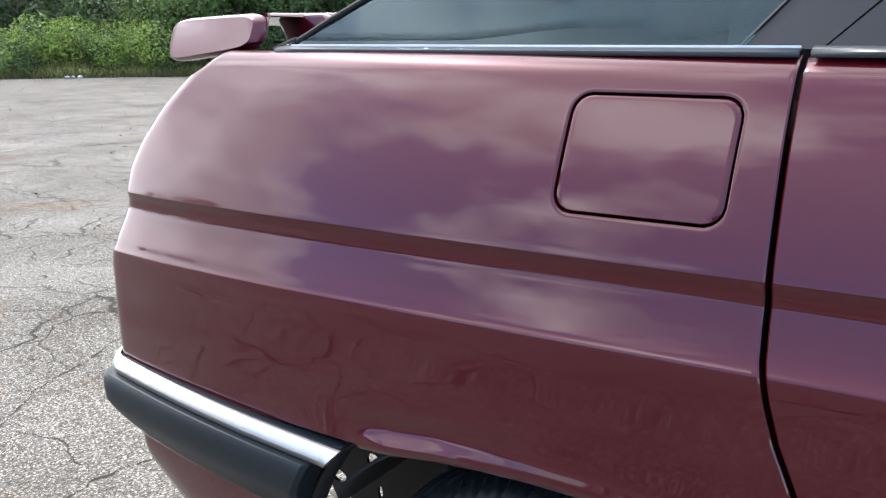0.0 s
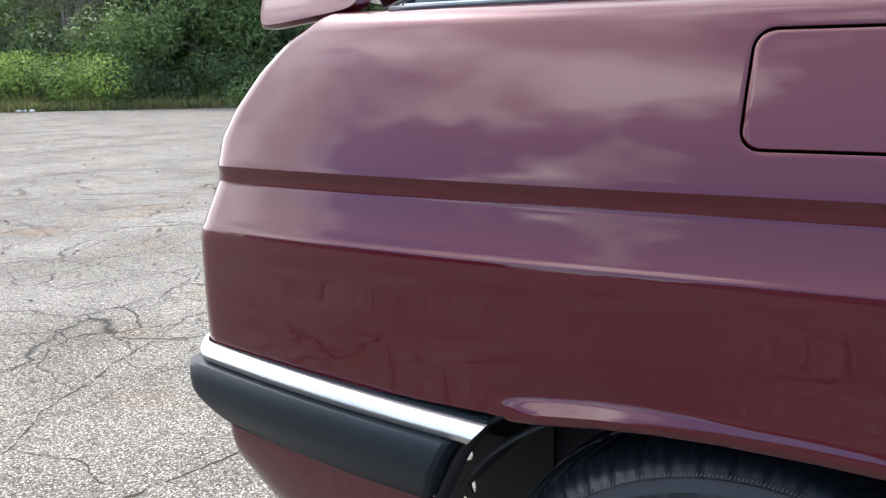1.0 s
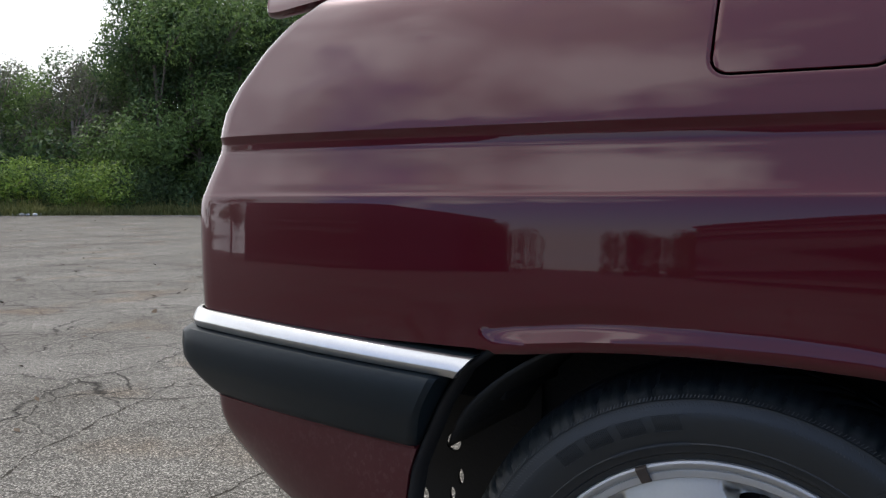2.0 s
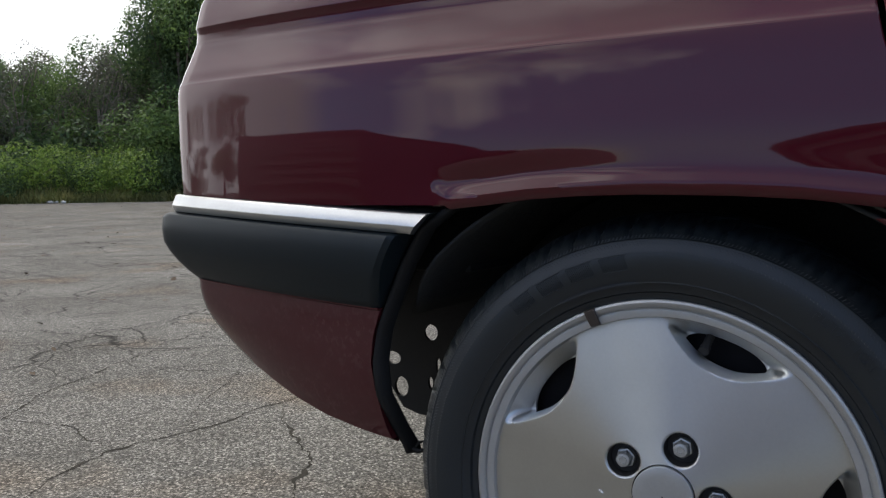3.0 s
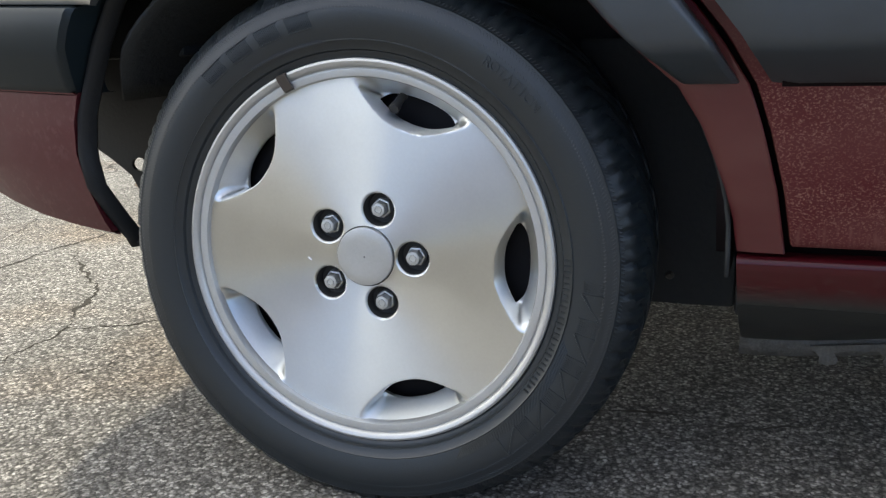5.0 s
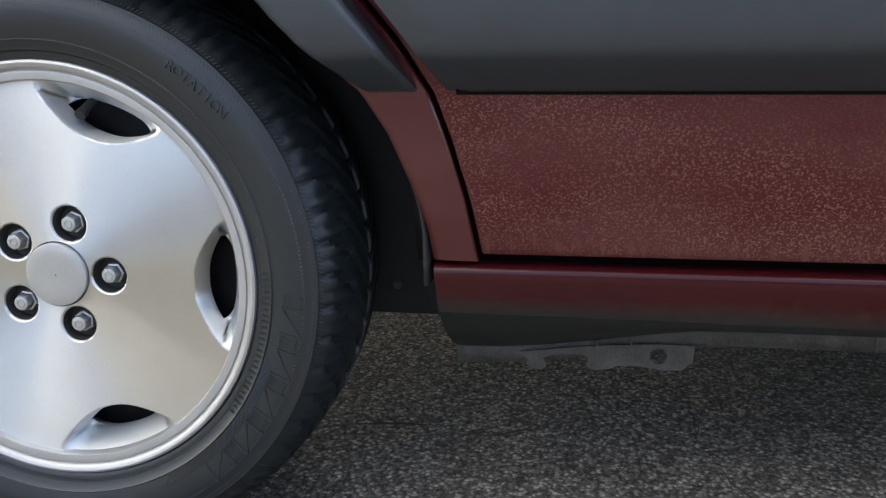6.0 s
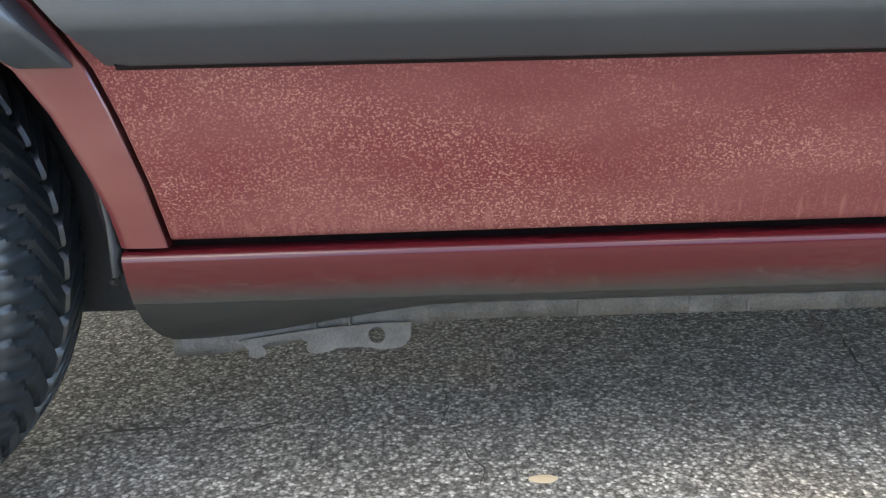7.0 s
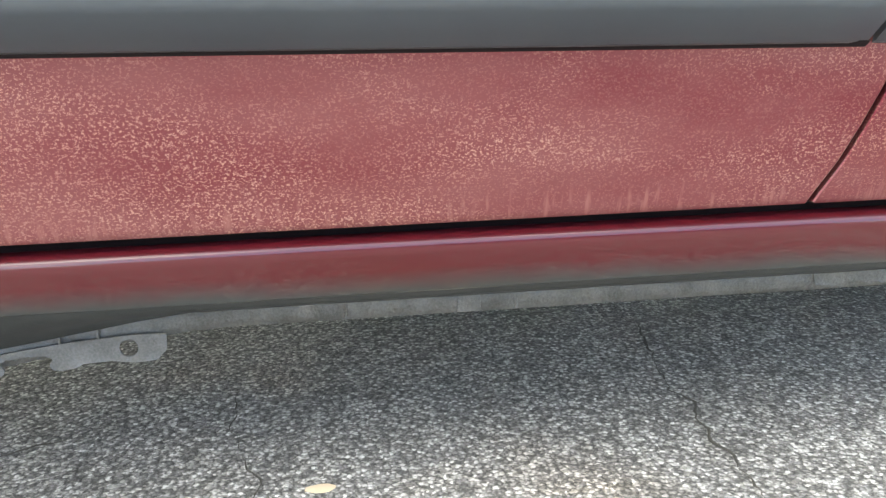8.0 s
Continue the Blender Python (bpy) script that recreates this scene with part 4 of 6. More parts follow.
# black lining of the bumper's end and the stay behind it
bm = bmesh.new()
rows = []
for z in (0.272, 0.285, 0.31, 0.355, 0.385, 0.40, 0.415, 0.44, 0.47, 0.52, 0.565, 0.588):
    x = edge_x(z) + 0.001
    y0 = -0.020 if z > 0.36 else -0.020 + (0.36 - z) * 0.55
    back = 0.010
    deep = 0.018
    rows.append([(x, y0, z), (x + back * 0.45, y0 + 0.003, z), (x + back * 0.8, y0 + 0.009, z), (x + back, y0 + 0.016, z), (x + back - 0.001, y0 + deep, z)])
grid(bm, rows)
thick(part("wheel_arch_edge", bm, BLACK, rear_bumper, "black plastic wheel arch edge with a torn lower tip"), 0.006, 0)
bm = bmesh.new()
tube(bm, [(-0.345, 0.030, 0.292), (-0.336, 0.032, 0.279), (-0.324, 0.034, 0.274), (-0.312, 0.036, 0.277)], 0.0055, 6, 0.0025)
tube(bm, [(-0.330, 0.034, 0.276), (-0.322, 0.034, 0.286), (-0.312, 0.034, 0.289)], 0.003, 5, 0.0012)
part("torn_tip", bm, BLACK, rear_bumper)
stay = plate([(-0.60, 0.57), (-0.30, 0.57), (-0.30, 0.30), (-0.38, 0.256), (-0.44, 0.248), (-0.475, 0.250), (-0.502, 0.258), (-0.522, 0.285), (-0.540, 0.320), (-0.575, 0.345), (-0.60, 0.36)], [(-0.505, 0.291, 0.0135, 0.0165), (-0.521, 0.337, 0.015, 0.011), (-0.449, 0.303, 0.005, 0.010), (-0.434, 0.332, 0.005, 0.012), (-0.447, 0.384, 0.0130, 0.0130)], 0.262, 0.006)
part("bumper_stay", stay, BLACK, car, "black pressed steel stay with round holes", False)

# ---- wheel housing and underbody ----
bm = bmesh.new()
rows = []
for y in (-0.006, 0.02, 0.10, 0.20, 0.27):
    row = []
    for k in range(41):
        a = radians(-2 + 155 * k / 40)
        r = 0.345 + 0.03 * math.cos(a) ** 2
        x, z = r * math.cos(a), 0.285 + r * math.sin(a)
        lim = lerp_table([(a_, b_) for a_, b_ in ARCH], x) + 0.012 if x < 0.2 else 9
        row.append((min(x, 0.372), y + 0.05 * sstep(0.53, 0.43, z), min(z, lim + 0.02)))
    rows.append(row)
grid(bm, rows)
thick(part("wheel_housing", bm, LINER, car, "black wheel housing liner"), 0.004, 0)
for name, lo, hi in (
    ("wheel_well_wall", (-0.36, 0.275, 0.31), (0.36, 0.285, 0.64)),
    ("bumper_support", (-0.62, 0.10, 0.50), (-0.28, 0.60, 0.645)),
    ("floor_pan", (0.375, 0.146, 0.198), (2.3, 2 * YC - 0.146, 0.235)),
    # next box: added out of sight to cut light under the car
    ("floor_tunnel", (0.42, 0.33, 0.135), (2.3, 2 * YC - 0.29, 0.1975)),
    ("sill_end", (0.19, 0.215, 0.185), (0.372, 0.30, 0.50)),
    ("axle_beam", (-0.36, 0.30, 0.40), (0.40, 1.36, 0.44)),
):
    bm = bmesh.new()
    box(bm, lo, hi, 0.006)
    part(name, bm, LINER, car, "black underseal")
# unseen low blocks, added to darken the ground below the floor
for y0, y1, z0 in ((0.44, 0.60, 0.090), (0.66, 1.00, 0.085), (1.06, 1.22, 0.090)):
    bm = bmesh.new()
    box(bm, (0.42, y0, z0), (2.3, y1, 0.1345), 0.012)
    part("floor_rail", bm, LINER, car)
bm = bmesh.new()
for k in range(2):
    made = bmesh.ops.create_cone(bm, cap_ends=True, segments=12, radius1=0.0055 - 0.001 * k, radius2=0.004 - 0.001 * k, depth=0.004, matrix=Matrix.Translation((0.298, 0.212 - 0.003 * k, 0.222)) @ Matrix.Rotation(radians(90), 4, "X"))
part("screw", bm, FLANGE, car, "grey liner screw")
bm = bmesh.new()
tube(bm, [(0.0, 0.22, 0.285), (0.0, 1.44, 0.285)], 0.035, 10)
tube(bm, [(0.02, 0.25, 0.26), (0.35, 0.35, 0.24), (0.5, 0.4, 0.24)], 0.02, 8)
part("axle", bm, LINER, car)
bm = bmesh.new()
tube(bm, [(-0.78, 1.20, 0.30), (-0.5, 1.20, 0.28), (0.3, 1.0, 0.20), (2.3, 0.9, 0.20)], 0.025, 10)
part("exhaust_pipe", bm, STEEL, car, "dull exhaust pipe")


# ---- sill and pinch flange ----
def sill_rows(x):
    s = 0.0 - 0.006 * (x - 0.4)
    wave = 0.032 * sstep(0.70, 0.39, x)  # the rear end runs deeper
    return [(0.090, 0.2945), (0.054, 0.2943), (0.0475, 0.2933), (0.0435, 0.2907), (0.0418, 0.2867), (0.0425, 0.279), (0.0460, 0.265), (0.0490, 0.253), (0.0520, 0.2435)], [(0.0522, 0.2432), (0.057, 0.2370), (0.068, 0.2315 - wave * 0.3), (0.084, 0.228 - wave * 0.6), (0.105, 0.2215 - wave * 0.85), (0.135, 0.2115 - wave)], s


def sill_sheet(which, x0, x1, nx):
    bm = bmesh.new()
    rows = []
    for i in range(len(sill_rows(0.5)[which])):
        row = []
        for k in range(nx + 1):
            x = x0 + (x1 - x0) * k / nx
            y, z = sill_rows(x)[which][i]
            x += (0.30 - z) * 0.04 * (1 - k / nx)
            row.append((x, y + sill_rows(x)[2], z + 0.004 * (x - 0.4) * 0.2))
        rows.append(row)
    vs = grid(bm, rows)
    lip(bm, [r[0] for r in vs][::-1], Vector((0, 0, 0)), 0.05, 0)
    bmesh.ops.recalc_face_normals(bm, faces=bm.faces)
    return bm


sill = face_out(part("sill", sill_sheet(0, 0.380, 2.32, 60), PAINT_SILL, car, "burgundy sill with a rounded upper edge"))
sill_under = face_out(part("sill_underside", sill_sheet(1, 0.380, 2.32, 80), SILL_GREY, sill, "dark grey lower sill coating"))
bm = bmesh.new()
rows = []
for k in range(90):
    x = 0.382 + 1.95 * k / 89
    w = sill_rows(x)[1][-1][1]
    drop = 0.0205 + 0.001 * noise.noise((x * 9, 0, 0))
    y = 0.140 + sill_rows(x)[2]
    rows.append([(x, y, w + 0.004), (x, y + 0.002, w - drop * 0.5), (x, y + 0.002, w - drop)])
grid(bm, rows)
flange = thick(part("pinch_flange", bm, FLANGE, sill, "weathered pale grey pinch weld flange"), 0.003, 0)
for i, (x0, x1) in enumerate(((0.800, 0.8025), (0.912, 0.936), (0.970, 0.9735), (1.075, 1.0775), (1.160, 1.163), (1.30, 1.33))):
    bm = bmesh.new()
    box(bm, (x0, 0.1360, 0.1915), (x1, 0.1395, 0.2105), 0.001)
    part("flange_tab", bm, FLANGE, sill)
jack = plate([(0.452, 0.1765), (0.462, 0.166), (0.461, 0.159), (0.468, 0.157), (0.478, 0.159), (0.480, 0.164), (0.476, 0.170), (0.482, 0.174), (0.500, 0.1765), (0.518, 0.176), (0.524, 0.172), (0.521, 0.166), (0.524, 0.161), (0.532, 0.160), (0.545, 0.162), (0.552, 0.1655), (0.578, 0.1665), (0.600, 0.163), (0.619, 0.1645), (0.629, 0.174), (0.6305, 0.1905), (0.600, 0.1915), (0.575, 0.190), (0.543, 0.188), (0.500, 0.183)], [(0.5945, 0.1785, 0.0088, 0.0088)], 0.1330, 0.003)
part("jacking_bracket", jack, FLANGE, sill, "scraped pale grey jacking bracket with a hole", False)
for xa, xb in ((0.531, 0.5335), (0.566, 0.5685)):
    bm = bmesh.new()
    box(bm, (xa, 0.1335, 0.186), (xb, 0.1385, 0.203), 0.0008)
    part("flange_tab", bm, FLANGE, sill)
jack2 = plate([(1.29, 0.2085), (1.293, 0.196), (1.315, 0.194), (1.33, 0.199), (1.36, 0.197), (1.40, 0.186), (1.50, 0.188), (1.52, 0.2085)], [], 0.1335, 0.003)
part("jacking_bracket", jack2, FLANGE, sill, "scraped pale grey jacking bracket", False)


# ---- wheel ----
RT, RR, WZ = 0.298, 0.2075, 0.2825
SLOT0, BOLT0 = radians(-2.8), radians(-1.0)


def slot_frame(a):
    k = round((a - SLOT0) / radians(72))
    return a - SLOT0 - k * radians(72)


def bolt_holes():
    return [(0.0535 * math.cos(BOLT0 + k * radians(72)), 0.0535 * math.sin(BOLT0 + k * radians(72))) for k in range(5)]


def face_depth(r, a):
    """Depth of the wheel's face behind its lip, and whether a slot opens there."""
    da = slot_frame(a)
    half = radians(21.5)
    d = 0.0035 + 0.006 * sstep(0.19, 0.05, r) * 0.6
    q = abs(da) / half
    opened = False
    if q < 1.0:
        edge = 0.1435 + 0.0445 * q ** 2.4
        inside = sstep(edge - 0.0015, edge + 0.0055, r)
        fall = 1 - sstep(0.66, 0.98, q)
        ramp = 1 - 0.86 * min(1.0, max(0.0, (r - 0.1720) / 0.0165))
        d += 0.033 * inside * fall * ramp
        tx, rx = r * math.sin(da) / 0.0440, (r * math.cos(da) - 0.1575) / 0.0165
        rx += 0.06 * tx * tx
        opened = abs(tx) ** 2.3 + rx * rx < 1.0 and r > edge + 0.003
    for bx, bz in bolt_holes():
        e = math.hypot(r * math.cos(a) - bx, r * math.sin(a) - bz)
        if e < 0.0196:
            d += 0.0014 * sstep(0.0196, 0.0178, e) + 0.016 * sstep(0.0178, 0.0166, e)
    return d, opened


def build_rim_face():
    bm = bmesh.new()
    radii = list(np.linspace(0.0332, 0.078, 44)) + list(np.linspace(0.081, 0.128, 14)) + list(np.linspace(0.130, 0.1885, 52))
    steps = 540
    rows = [[(r * math.cos(k * 2 * math.pi / steps), 0.0, r * math.sin(k * 2 * math.pi / steps)) for k in range(steps)] for r in radii]
    vs = [[bm.verts.new((x, face_depth(math.hypot(x, z), math.atan2(z, x))[0], z)) for x, _, z in row] for row in rows]
    openv = [[face_depth(math.hypot(x, z), math.atan2(z, x))[1] for x, _, z in row] for row in rows]
    for i in range(len(vs) - 1):
        for j in range(steps):
            k = (j + 1) % steps
            if openv[i][j] and openv[i][k] and openv[i + 1][j] and openv[i + 1][k]:
                continue
            bm.faces.new((vs[i][j], vs[i][k], vs[i + 1][k], vs[i + 1][j]))
    # pull the slots' edges onto their true outline
    for v in {v for e in bm.edges if len(e.link_faces) == 1 for v in e.verts}:
        x, z = v.co.x, v.co.z
        r, a = math.hypot(x, z), math.atan2(z, x)
        da = slot_frame(a)
        if not (0.12 < r < 0.186 and abs(da) < radians(21)):
            continue

        def beyond(rr, dd):
            tx, rx = rr * math.sin(dd) / 0.0440, (rr * math.cos(dd) - 0.1575) / 0.0165
            rx += 0.06 * tx * tx
            edge = 0.1465 + 0.0445 * (abs(dd) / radians(21.5)) ** 2.4
            return max(abs(tx) ** 2.3 + rx * rx - 1.0, (edge - rr) / 0.0165)

        cx, cz = 0.1590, 0.0
        px, pz = r * math.cos(da), r * math.sin(da)
        lo, hi = 0.0, 1.6
        for _ in range(26):
            m = (lo + hi) / 2
            qx, qz = cx + (px - cx) * m, cz + (pz - cz) * m
            if beyond(math.hypot(qx, qz), math.atan2(qz, qx)) > 0:
                hi = m
            else:
                lo = m
        qx, qz = cx + (px - cx) * lo, cz + (pz - cz) * lo
        if math.hypot(qx - px, qz - pz) > 0.0060:
            continue
        rr, aa = math.hypot(qx, qz), a - da + math.atan2(qz, qx)
        v.co = (rr * math.cos(aa), face_depth(rr, aa)[0], rr * math.sin(aa))
    # slots get a short wall
    rim_edges = [e for e in bm.edges if len(e.link_faces) == 1 and 0.1 < math.hypot(*e.verts[0].co.xz) < 0.186]
    made = bmesh.ops.extrude_edge_only(bm, edges=rim_edges)
    bmesh.ops.translate(bm, verts=[v for v in made["geom"] if isinstance(v, bmesh.types.BMVert)], vec=(0, 0.005, 0))
    return bm


def build_rim_lip():
    bm = bmesh.new()
    prof = [(0.1875, 0.007), (0.1885, 0.0005), (0.1895, -0.0015), (0.1955, -0.0025), (0.1968, -0.0023), (0.1974, -0.0008), (0.1984, -0.0010), (0.1990, -0.0030), (0.2010, -0.0055), (0.2045, -0.0065), (0.2068, -0.0055), (0.2078, -0.002), (0.2078, 0.010), (0.200, 0.020)]
    revolve(bm, prof, 180)
    return bm


def build_barrel():
    bm = bmesh.new()
    revolve(bm, [(0.190, 0.012), (0.184, 0.03), (0.176, 0.06), (0.176, 0.14), (0.190, 0.18), (0.205, 0.19)], 96)
    return bm


def build_tyre():
    bm = bmesh.new()
    lugs = 56
    steps = lugs * 12
    prof = [(0.200, 0.018), (0.2035, 0.004), (0.2070, -0.0015), (0.2105, -0.0045), (0.2145, -0.0050), (0.2160, -0.0085), (0.2240, -0.0110), (0.2250, -0.0122), (0.2262, -0.0110), (0.2360, -0.0140), (0.2500, -0.0158), (0.2600, -0.0150), (0.2680, -0.0118), (0.2700, -0.0120), (0.2715, -0.0095), (0.2790, -0.0040), (0.2850, 0.0040), (0.2888, 0.0130), (0.2925, 0.0230), (0.2945, 0.0300)]
    prof += [(0.2955 + 0.0025 * math.sin((d - 0.036) / 0.102 * math.pi), d) for d in np.linspace(0.036, 0.138, 42)]
    tread_end = len(prof)
    prof += [(0.2945, 0.1440), (0.2900, 0.1580), (0.2780, 0.1720), (0.2560, 0.1800), (0.2300, 0.1780), (0.2070, 0.1680), (0.200, 0.158)]

    def shift(i, a, r, d):
        if 15 <= i <= tread_end:
            bend = 0.087 - abs(d - 0.087)
            u = ((a + 3.4 * max(0.0, bend - 0.010)) / (2 * math.pi) * lugs) % 1.0
            cut = 0.30 if i > 18 else 0.24
            deep = 0.0042 if i < 17 else 0.0065
            r -= deep * sstep(0.0, 0.12, u) * sstep(cut + 0.05, cut - 0.07, u)
            if 16 <= i <= 19:
                r -= 0.0026 * sstep(0.50, 0.57, u) * sstep(0.74, 0.67, u)
            if abs(d - 0.087) < 0.004:
                r -= 0.005
        return r, d

    # rows of the shoulder are wound finely enough for the blocks
    rows = []
    for i, (r, d) in enumerate(prof):
        row = []
        for k in range(steps):
            a = k * 2 * math.pi / steps
            rr, dd = shift(i, a, r, d)
            row.append((rr * math.cos(a), dd, rr * math.sin(a)))
        rows.append(row)
    grid(bm, rows, closed=True)
    # the tread flattens on the ground
    for v in bm.verts:
        if v.co.z * 1.013 < -WZ + 0.0005:
            v.co.z = (-WZ + 0.0005) / 1.013
            v.co.y -= 0.003 if v.co.y < 0.05 else 0
    bmesh.ops.recalc_face_normals(bm, faces=bm.faces)
    return bm


def ribs(bm, r0, r1, a0, a1, n, lean, y0, y1, w=0.0007):
    """Fine raised lines on the tyre's side between two radii."""
    for k in range(n):
        a = radians(a0 + (a1 - a0) * k / n)
        b = a + lean
        p, q = Vector((r0 * math.cos(a), y0, r0 * math.sin(a))), Vector((r1 * math.cos(b), y1, r1 * math.sin(b)))
        s = (q - p).cross(Vector((0, 1, 0))).normalized() * w
        up = Vector((0, -0.0004, 0))
        c = [bm.verts.new(v) for v in (p - s, p + s, q + s, q - s, p + up, q + up)]
        bm.faces.new((c[0], c[4], c[5], c[3])), bm.faces.new((c[4], c[1], c[2], c[5]))


def arc_text(word, r, a_mid, size, y, material, parent, label=""):
    """Raised letters that follow the tyre's curve, read from outside."""
    bm = bmesh.new()
    step = size * 0.62 / r
    for i, ch in enumerate(word):
        cu = bpy.data.curves.new("letter", "FONT")
        cu.body, cu.size, cu.extrude, cu.align_x, cu.resolution_u = ch, size, 0.0009, "CENTER", 2
        tmp = bpy.data.objects.new("letter", cu)
        me = bpy.data.meshes.new_from_object(tmp)
        a = a_mid - (i - (len(word) - 1) / 2) * step
        m = Matrix.Translation((r * math.cos(a), y, r * math.sin(a))) @ Matrix.Rotation(-(a - math.pi / 2), 4, "Y") @ Matrix.Rotation(radians(90), 4, "X")
        me.transform(m)
        bm.from_mesh(me)
        bpy.data.meshes.remove(me), bpy.data.objects.remove(tmp), bpy.data.curves.remove(cu)
    return part("lettering", bm, material, parent, label, False)


def hex_bolt():
    bm = bmesh.new()
    prof = [(0.0, -0.0040), (0.0030, -0.0040), (0.0033, -0.0048), (0.0040, -0.0048), (0.0043, -0.0040), (0.0070, -0.0036), (0.0084, -0.0010), (0.0086, 0.006), (0.0104, 0.0065), (0.0108, 0.012)]

    def shift(i, a, r, d):
        if 5 <= i <= 7:
            k = (a % radians(60)) - radians(30)
            return r * 0.90 / math.cos(k), d
        return r, d

    revolve(bm, prof[1:], 36, shift)
    bm.faces.new([v for v in bm.verts][:36])
    bmesh.ops.recalc_face_normals(bm, faces=bm.faces)
    return bm


def build_wheel(at):
    wheel = part("wheel", build_barrel(), SLOT_SHADE, car, "five-slot silver alloy wheel with a worn black tyre")
    wheel.matrix_local = at
    part("rim", build_rim_face(), SILVER, wheel, "flat silver alloy face with five scooped slots")
    part("rim_lip", build_rim_lip(), SILVER_LIP, wheel, "silver stepped rim lip")
    tyre = part("tyre", build_tyre(), TYRE, wheel, "black tyre with worn shoulder blocks")
    bm = bmesh.new()
    ribs(bm, 0.2560, 0.2665, 0, 360, 430, 0.026, -0.01545, -0.0124, 0.0006)
    ribs(bm, 0.2668, 0.2745, 0, 360, 430, -0.016, -0.0122, -0.0080, 0.0006)
    ribs(bm, 0.2235, 0.2275, 96, 118, 30, 0.015, -0.0115, -0.0128, 0.0006)
    ribs(bm, 0.226, 0.236, -62, -18, 70, -0.05, -0.0118, -0.0145, 0.0006)
    tagged(part("sidewall_ribs", bm, TYRE, tyre), kind="stuff")
    arc_text("ROTATION", 0.2425, radians(46.5), 0.0140, -0.0157, TYRE, tyre, "raised word on the tyre's side")
    # plain raised bars
    bm = bmesh.new()
    def stroke(p, q, w=0.0011, high=0.0002):
        """A raised bar between two spots given as (angle, radius)."""
        a, b = [Vector((r * math.cos(radians(t)), 0, r * math.sin(radians(t)))) for t, r in (p, q)]
        side = (b - a).cross(Vector((0, 1, 0))).normalized() * w
        ys = [-0.0120 - 0.0040 * sstep(0.222, 0.245, r) + 0.0030 * sstep(0.256, 0.268, r) for _, r in (p, q)]
        rows = []
        for k in range(4):
            f = k / 3
            c, y = a.lerp(b, f), ys[0] + (ys[1] - ys[0]) * f
            rows.append([(c.x - side.x, y + 0.0006, c.z - side.z), (c.x - side.x * 0.6, y - high, c.z - side.z * 0.6), (c.x + side.x * 0.6, y - high, c.z + side.z * 0.6), (c.x + side.x, y + 0.0006, c.z + side.z)])
        grid(bm, rows)

    for k in range(4):
        b0 = 127 - 8.6 * k
        for m in range(14):
            stroke((b0 - 3.2 + m * 0.46, 0.2415), (b0 - 2.7 + m * 0.46, 0.2545), 0.0004, 0.00022)
        stroke((b0 - 3.4, 0.2402), (b0 + 3.2, 0.2402), 0.0005, 0.0002), stroke((b0 - 3.4, 0.2558), (b0 + 3.2, 0.2558), 0.0005, 0.0002)
    for b0 in (-9, -19, -29, -39, -49):
        stroke((b0 - 3, 0.2360), (b0 - 3, 0.2570), 0.0012, 0.0007), stroke((b0 + 3, 0.2360), (b0 + 3, 0.2570), 0.0012, 0.0007), stroke((b0 - 3, 0.2570), (b0 + 3, 0.2360), 0.0012, 0.0007)
        for m in range(7):
            stroke((b0 + 3.4 + m * 0.5, 0.2370), (b0 + 2.8 + m * 0.5, 0.2560), 0.0004, 0.0002)
    tagged(part("sidewall_marking", bm, TYRE, tyre), kind="stuff")
    bm = bmesh.new()
    for k in range(26):
        a = radians(2 - k * 1.55)
        c, s = math.cos(a), math.sin(a)
        ln = 0.0022 + 0.002 * ((k * 7) % 3) / 2
        box(bm, (-0.0010, -0.0006, -ln), (0.0010, 0.0006, ln))
        for v in bm.verts[-8:]:
            x, z = v.co.x, v.co.z
            v.co.x, v.co.z, v.co.y = (0.2195 + z) * c - x * s, (0.2195 + z) * s + x * c, v.co.y - 0.0103
        bm.verts.ensure_lookup_table()
    tagged(part("size_marking", bm, TYRE, tyre), kind="stuff")
    # cap, bolts, valve, weight
    bm = bmesh.new()
    revolve(bm, [(0.0319, 0.012), (0.0319, 0.0048), (0.0315, 0.0038), (0.0305, 0.0034), (0.02, 0.0034), (0.008, 0.0032), (0.0008, 0.0032)], 72)
    part("centre_cap", bm, SILVER_LIP, wheel, "plain round silver centre cap")
    bm = bmesh.new()
    revolve(bm, [(0.0312, 0.0100), (0.0345, 0.0098)], 72)
    part("cap_gap", bm, GAP, wheel)
    bolt_me = None
    for i, (bx, bz) in enumerate(bolt_holes()):
        bm = bmesh.new()
        revolve(bm, [(0.0176, 0.0090), (0.0166, 0.0130), (0.0160, 0.0215), (0.0005, 0.0225)], 40)
        cup = part("bolt_recess", bm, CAST, wheel, "dark bolt recess")
        cup.location = (bx, 0.0, bz)
        bolt = part("wheel_bolt", hex_bolt(), STEEL, wheel, "dull hexagonal wheel bolt")
        bolt.location = (bx, 0.0105, bz)
        bolt.rotation_euler = (0, 0.4 * i, 0)
    bm = bmesh.new()
    a = radians(76)
    d = Vector((math.cos(a), 0, math.sin(a)))
    tube(bm, [d * 0.172 + Vector((0, 0.036, 0)), d * 0.168 + Vector((0, 0.027, 0)), d * 0.162 + Vector((0, 0.019, 0))], 0.0045, 10)
    tube(bm, [d * 0.1625 + Vector((0, 0.0195, 0)), d * 0.1590 + Vector((0, 0.0135, 0))], 0.0056, 10)
    part("valve", bm, CAST, wheel, "dark rubber valve with a cap")
    bm = bmesh.new()
    a = radians(111.5)
    rows = []
